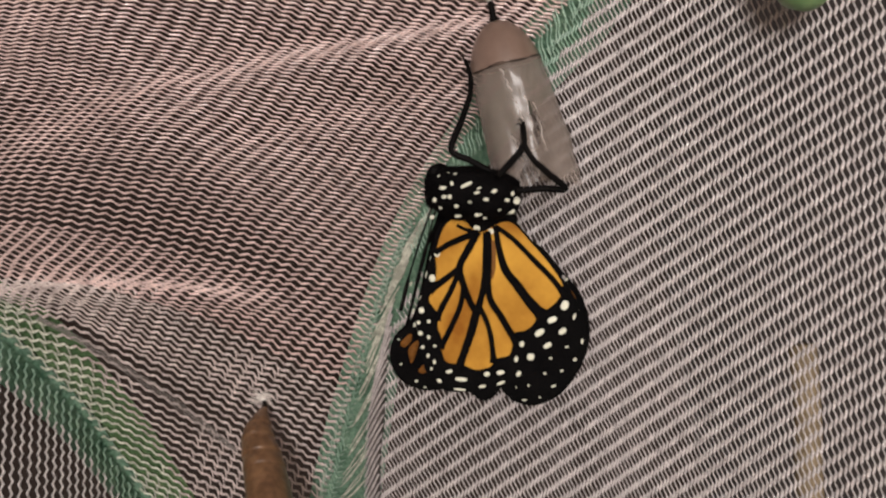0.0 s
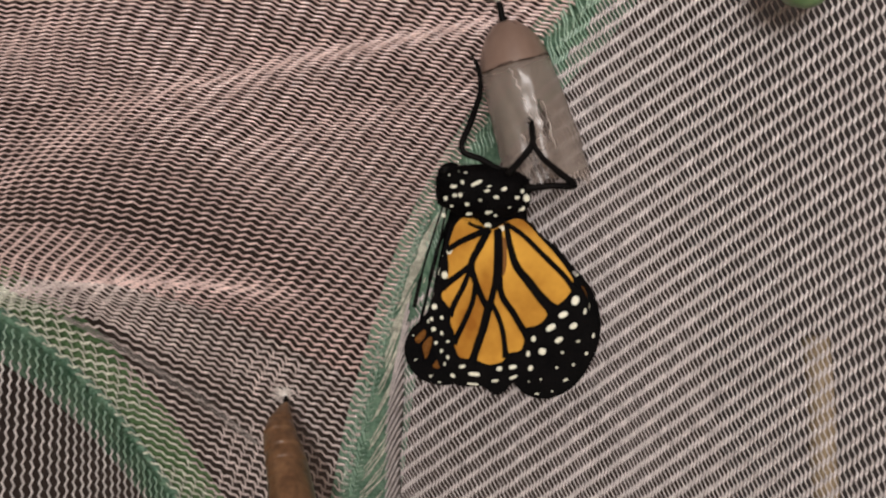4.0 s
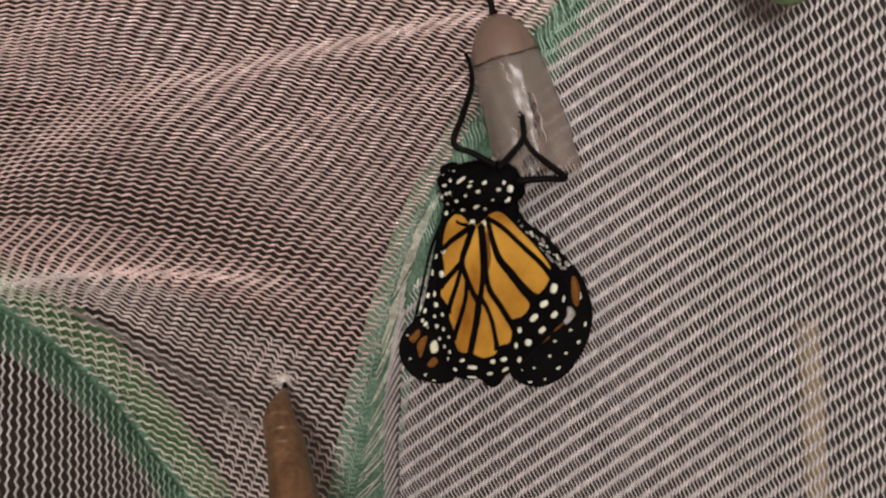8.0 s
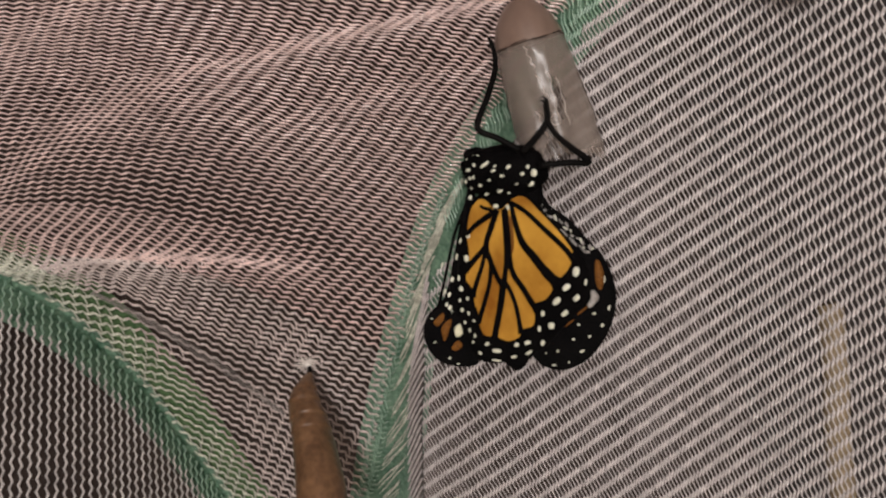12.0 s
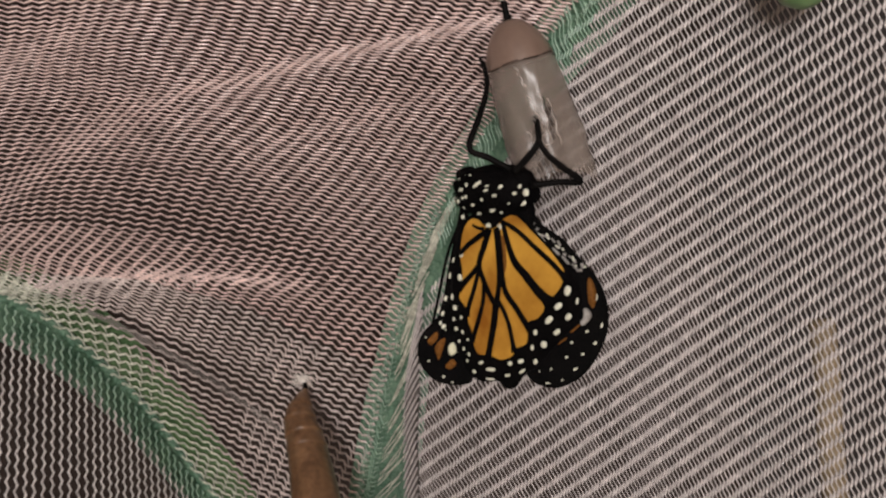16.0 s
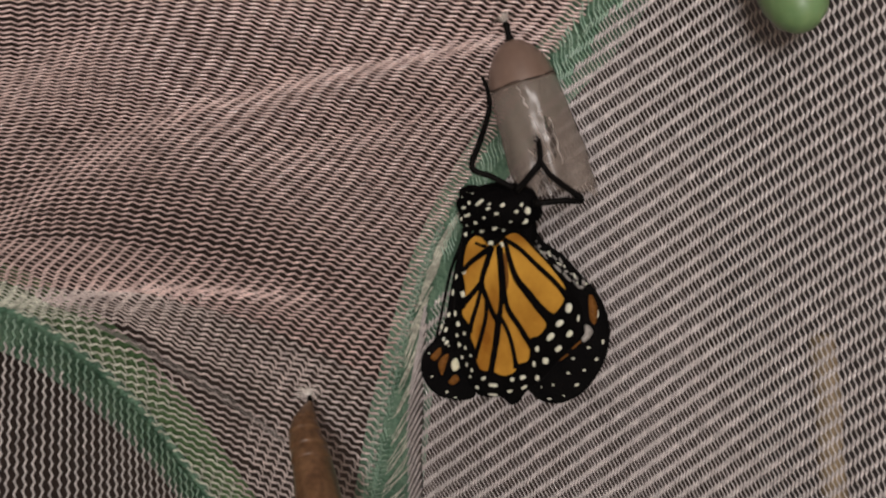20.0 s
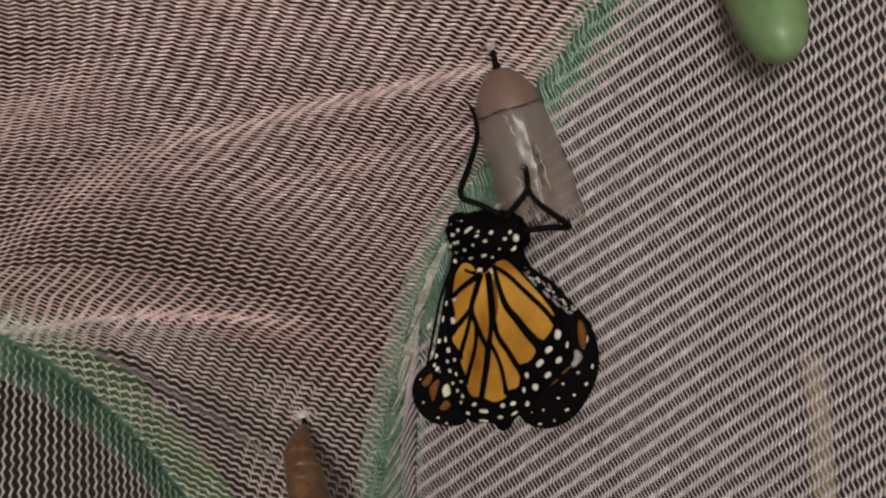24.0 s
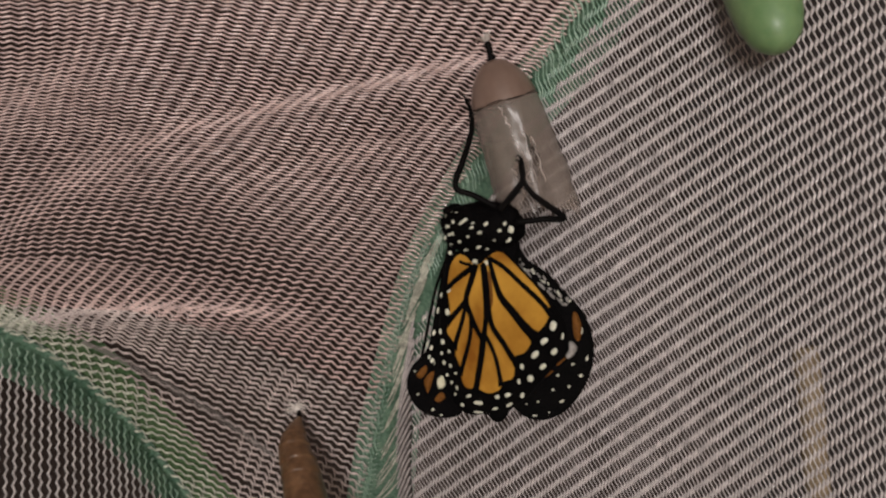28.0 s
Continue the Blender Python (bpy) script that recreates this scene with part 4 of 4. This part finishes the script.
vein([(0.3, 0.7), (1.1, -2.1), (2.2, -4.7), (3.9, -6.5), (5.8, -8.5), (7.7, -10.1)], 0.45, 0.95)
vein([(-0.5, -0.1), (0.0, -3.4), (0.3, -7.1), (0.9, -9.0), (2.4, -10.8), (3.5, -12.3), (4.6, -13.6)], 0.50, 0.60)
vein([(-0.8, -0.3), (-0.4, -4.2), (-0.3, -7.5), (-0.8, -10.7)], 0.50, 0.55)
vein([(-1.8, -0.3), (-2.8, -2.8), (-3.6, -5.1), (-2.9, -7.2), (-1.8, -9.3), (-0.8, -10.7)], 0.65, 0.50)
vein([(-0.8, -10.4), (-1.2, -13.1), (-1.7, -15.4), (-2.3, -18.1)], 0.75, 0.62)
vein([(-0.4, -10.0), (0.6, -11.6), (1.4, -13.6), (2.1, -16.7)], 0.42, 0.46)
vein([(-3.5, -5.2), (-4.3, -8.0), (-5.2, -10.3), (-5.8, -12.1)], 0.42, 0.55)
vein([(-2.8, -7.4), (-3.0, -10.2), (-4.1, -13.6), (-4.9, -15.6)], 0.42, 0.52)
vein([(-1.7, -0.3), (-3.5, -1.3), (-5.5, -2.5), (-6.9, -3.7)], 0.60, 0.45)
vein([(-3.5, -5.1), (-4.9, -6.5), (-7.1, -8.5)], 0.48, 0.60)
vein([(-2.6, -0.3), (-3.6, -0.2), (-4.6, 0.2)], 0.42, 0.20)
part("brown_wing_fold", sheet([(0.0, -1.4), (0.5, -1.5), (0.9, -3.6), (0.9, -5.6), (0.45, -6.2), (0.3, -4.0)], 0.075, 0.05), RUST, hindwing, "brownish fold beside the middle vein", False)
add_spots(hindwing, HIND_SPOTS_OUTER + HIND_SPOTS_LOWER + HIND_SPOTS_INNER, 0.06)

# the two forewings behind it
forewing = part("forewing", sheet(FORE_EDGE_A, -2.6, 0.18), BLACK, butterfly, "dark folded forewing with white specks", False)
add_spots(forewing, [(x, y, 0.8 * a, 0.78 * b, turn) for x, y, a, b, turn in FORE_SPOTS_A], -2.56)
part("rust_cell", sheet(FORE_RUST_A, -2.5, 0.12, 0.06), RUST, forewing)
mx, my = sum(x for x, _ in FORE_FLAP_A) / len(FORE_FLAP_A), sum(y for _, y in FORE_FLAP_A) / len(FORE_FLAP_A)
FORE_FLAP_A = [(mx + 0.7 * (x - mx), my + 0.7 * (y - my)) for x, y in FORE_FLAP_A]
part("torn_flap", sheet(FORE_FLAP_A, -2.4, 0.12, 0.1), GREY_SCALES, forewing, "greyish crumpled flap")
fleck = random.Random(8)
for k in range(22):
    s = k / 21
    fx, fy = 4.4 + 7.2 * s + fleck.uniform(-0.35, 0.45), 0.1 - 6.2 * s + fleck.uniform(-0.3, 0.6)
    part("pale_fleck", spot(fx, fy, -2.5, fleck.uniform(0.15, 0.5), fleck.uniform(0.08, 0.26), -40 + fleck.uniform(-35, 35), 0.1), GREY_SCALES if k % 3 else WHITE, forewing)

for fx, fy, fa, fb, ft in ((4.6, -0.9, 0.9, 0.45, -45), (5.6, -1.9, 0.8, 0.5, -50), (7.6, -3.4, 0.75, 0.2, -45), (8.9, -4.6, 0.8, 0.2, -48), (10.2, -5.6, 0.8, 0.16, -50)):
    part("pale_flap", spot(fx, fy, -2.45, fa, fb, ft, 0.2), GREY_SCALES, forewing, "greyish white flap of scales")
for fx, fy, fa, fb, ft in ((10.2, -13.9, 0.9, 0.14, 40), (8.4, -15.6, 0.8, 0.14, 35), (6.6, -17.0, 0.6, 0.12, 30)):
    part("rust_fleck", spot(fx, fy, -2.5, fa, fb, ft, 0.08), RUST, forewing)

forewing_b = part("forewing", sheet(FORE_EDGE_B, -7.0, 0.18), BLACK, butterfly, "dark forewing tip with orange cells", False)
for cell in FORE_CELLS_B:
    mx, my = sum(x for x, _ in cell) / len(cell), sum(y for _, y in cell) / len(cell)
    cell = [(mx + 0.85 * (x - mx), my + 0.85 * (y - my)) for x, y in cell]
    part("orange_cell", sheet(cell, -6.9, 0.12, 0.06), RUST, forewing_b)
mx, my = sum(x for x, _ in FORE_CREAM_B) / len(FORE_CREAM_B), sum(y for _, y in FORE_CREAM_B) / len(FORE_CREAM_B)
FORE_CREAM_B = [(mx + 0.75 * (x - mx), my + 0.75 * (y - my)) for x, y in FORE_CREAM_B]
part("cream_cell", sheet(FORE_CREAM_B, -6.9, 0.12, 0.06), CREAM, forewing_b)
for edge, thick in (([(-5.6, 0.3), (-7.0, -3.4), (-7.9, -7.3), (-8.6, -10.7), (-9.3, -13.8)], 0.22), ([(-5.2, 0.2), (-6.2, -3.6), (-6.9, -7.4), (-7.3, -11.0), (-7.9, -15.2)], 0.34), ([(-5.0, 0.2), (-5.7, -3.4), (-6.1, -7.2), (-6.4, -11.1), (-6.6, -15.0)], 0.30)):
    line = [q * MM for q in spline([(x, y, -5.0 - 0.12 * abs(y)) for x, y in edge], 6)]
    part("wing_edge", tube(line, thick * MM, 8), BLACK, forewing_b, "rolled dark leading edge")
add_spots(forewing_b, [(-6.8, -6.7, 0.16, 0.5, -8), (-7.4, -9.8, 0.26, 0.4, -20), (-6.5, -9.6, 0.18, 0.45, 0), (-7.8, -11.9, 0.22, 0.4, -20), (-7.7, -13.7, 0.3, 0.4, -30), (-6.3, -4.5, 0.14, 0.4, -10)], -4.6)
add_spots(forewing_b, [(x, y, 0.8 * a, 0.78 * b, turn) for x, y, a, b, turn in FORE_SPOTS_B], -6.94)


# ---------------------------------------------------------------- movement
def about(pivot, m):
    """The turn m about a pivot in millimetres."""
    p = Vector(pivot) * MM
    return Matrix.Translation(p) @ m @ Matrix.Translation(-p)


def motions():
    # seconds, degrees by which the hindwing has swung shut, share of the shift of the other parts
    course = [(0, 0, 0), (2.5, 0, 0), (5.3, 0, 0), (5.7, 4, 0.05), (6.0, 11, 0.2), (6.5, 28, 0.75), (7.0, 44, 1.05), (7.5, 43, 1.05),
              (8.0, 36, 1), (8.5, 36, 1), (9.0, 41, 1), (9.5, 39, 1), (10, 38, 1), (12, 38, 1), (17, 39, 1), (22, 39, 1), (28, 38, 1)]
    wing_rows, body_rows, fore_rows, fore_b_rows = [], [], [], []
    for t, swing, s in course:
        shut = swing / 38
        wing_rows.append((t, pose(0.0014 * (1 - shut), 0.0003 * (1 - shut), 0, 0, 0, -5 * (1 - shut)) @ pose(0, 0, 0, 0, -swing, 0)))
        body_rows.append((t, pose(-0.0006 * (1 - s), 0, 0, 0, 0, -3 * (1 - s)) @ about((PIVOT, 4, 0), pose(0, 0, 0, 0, -TURNED * s, 0))))
        fore_rows.append((t, pose(0.0, -0.0001 * (1 - s), 0)))
        fore_b_rows.append((t, pose(0.0001 * (1 - s), 0.0012 * (1 - s), 0)))
    walk(hindwing, wing_rows)
    walk(body, body_rows)
    walk(forewing, fore_rows)
    walk(forewing_b, fore_b_rows)


motions()
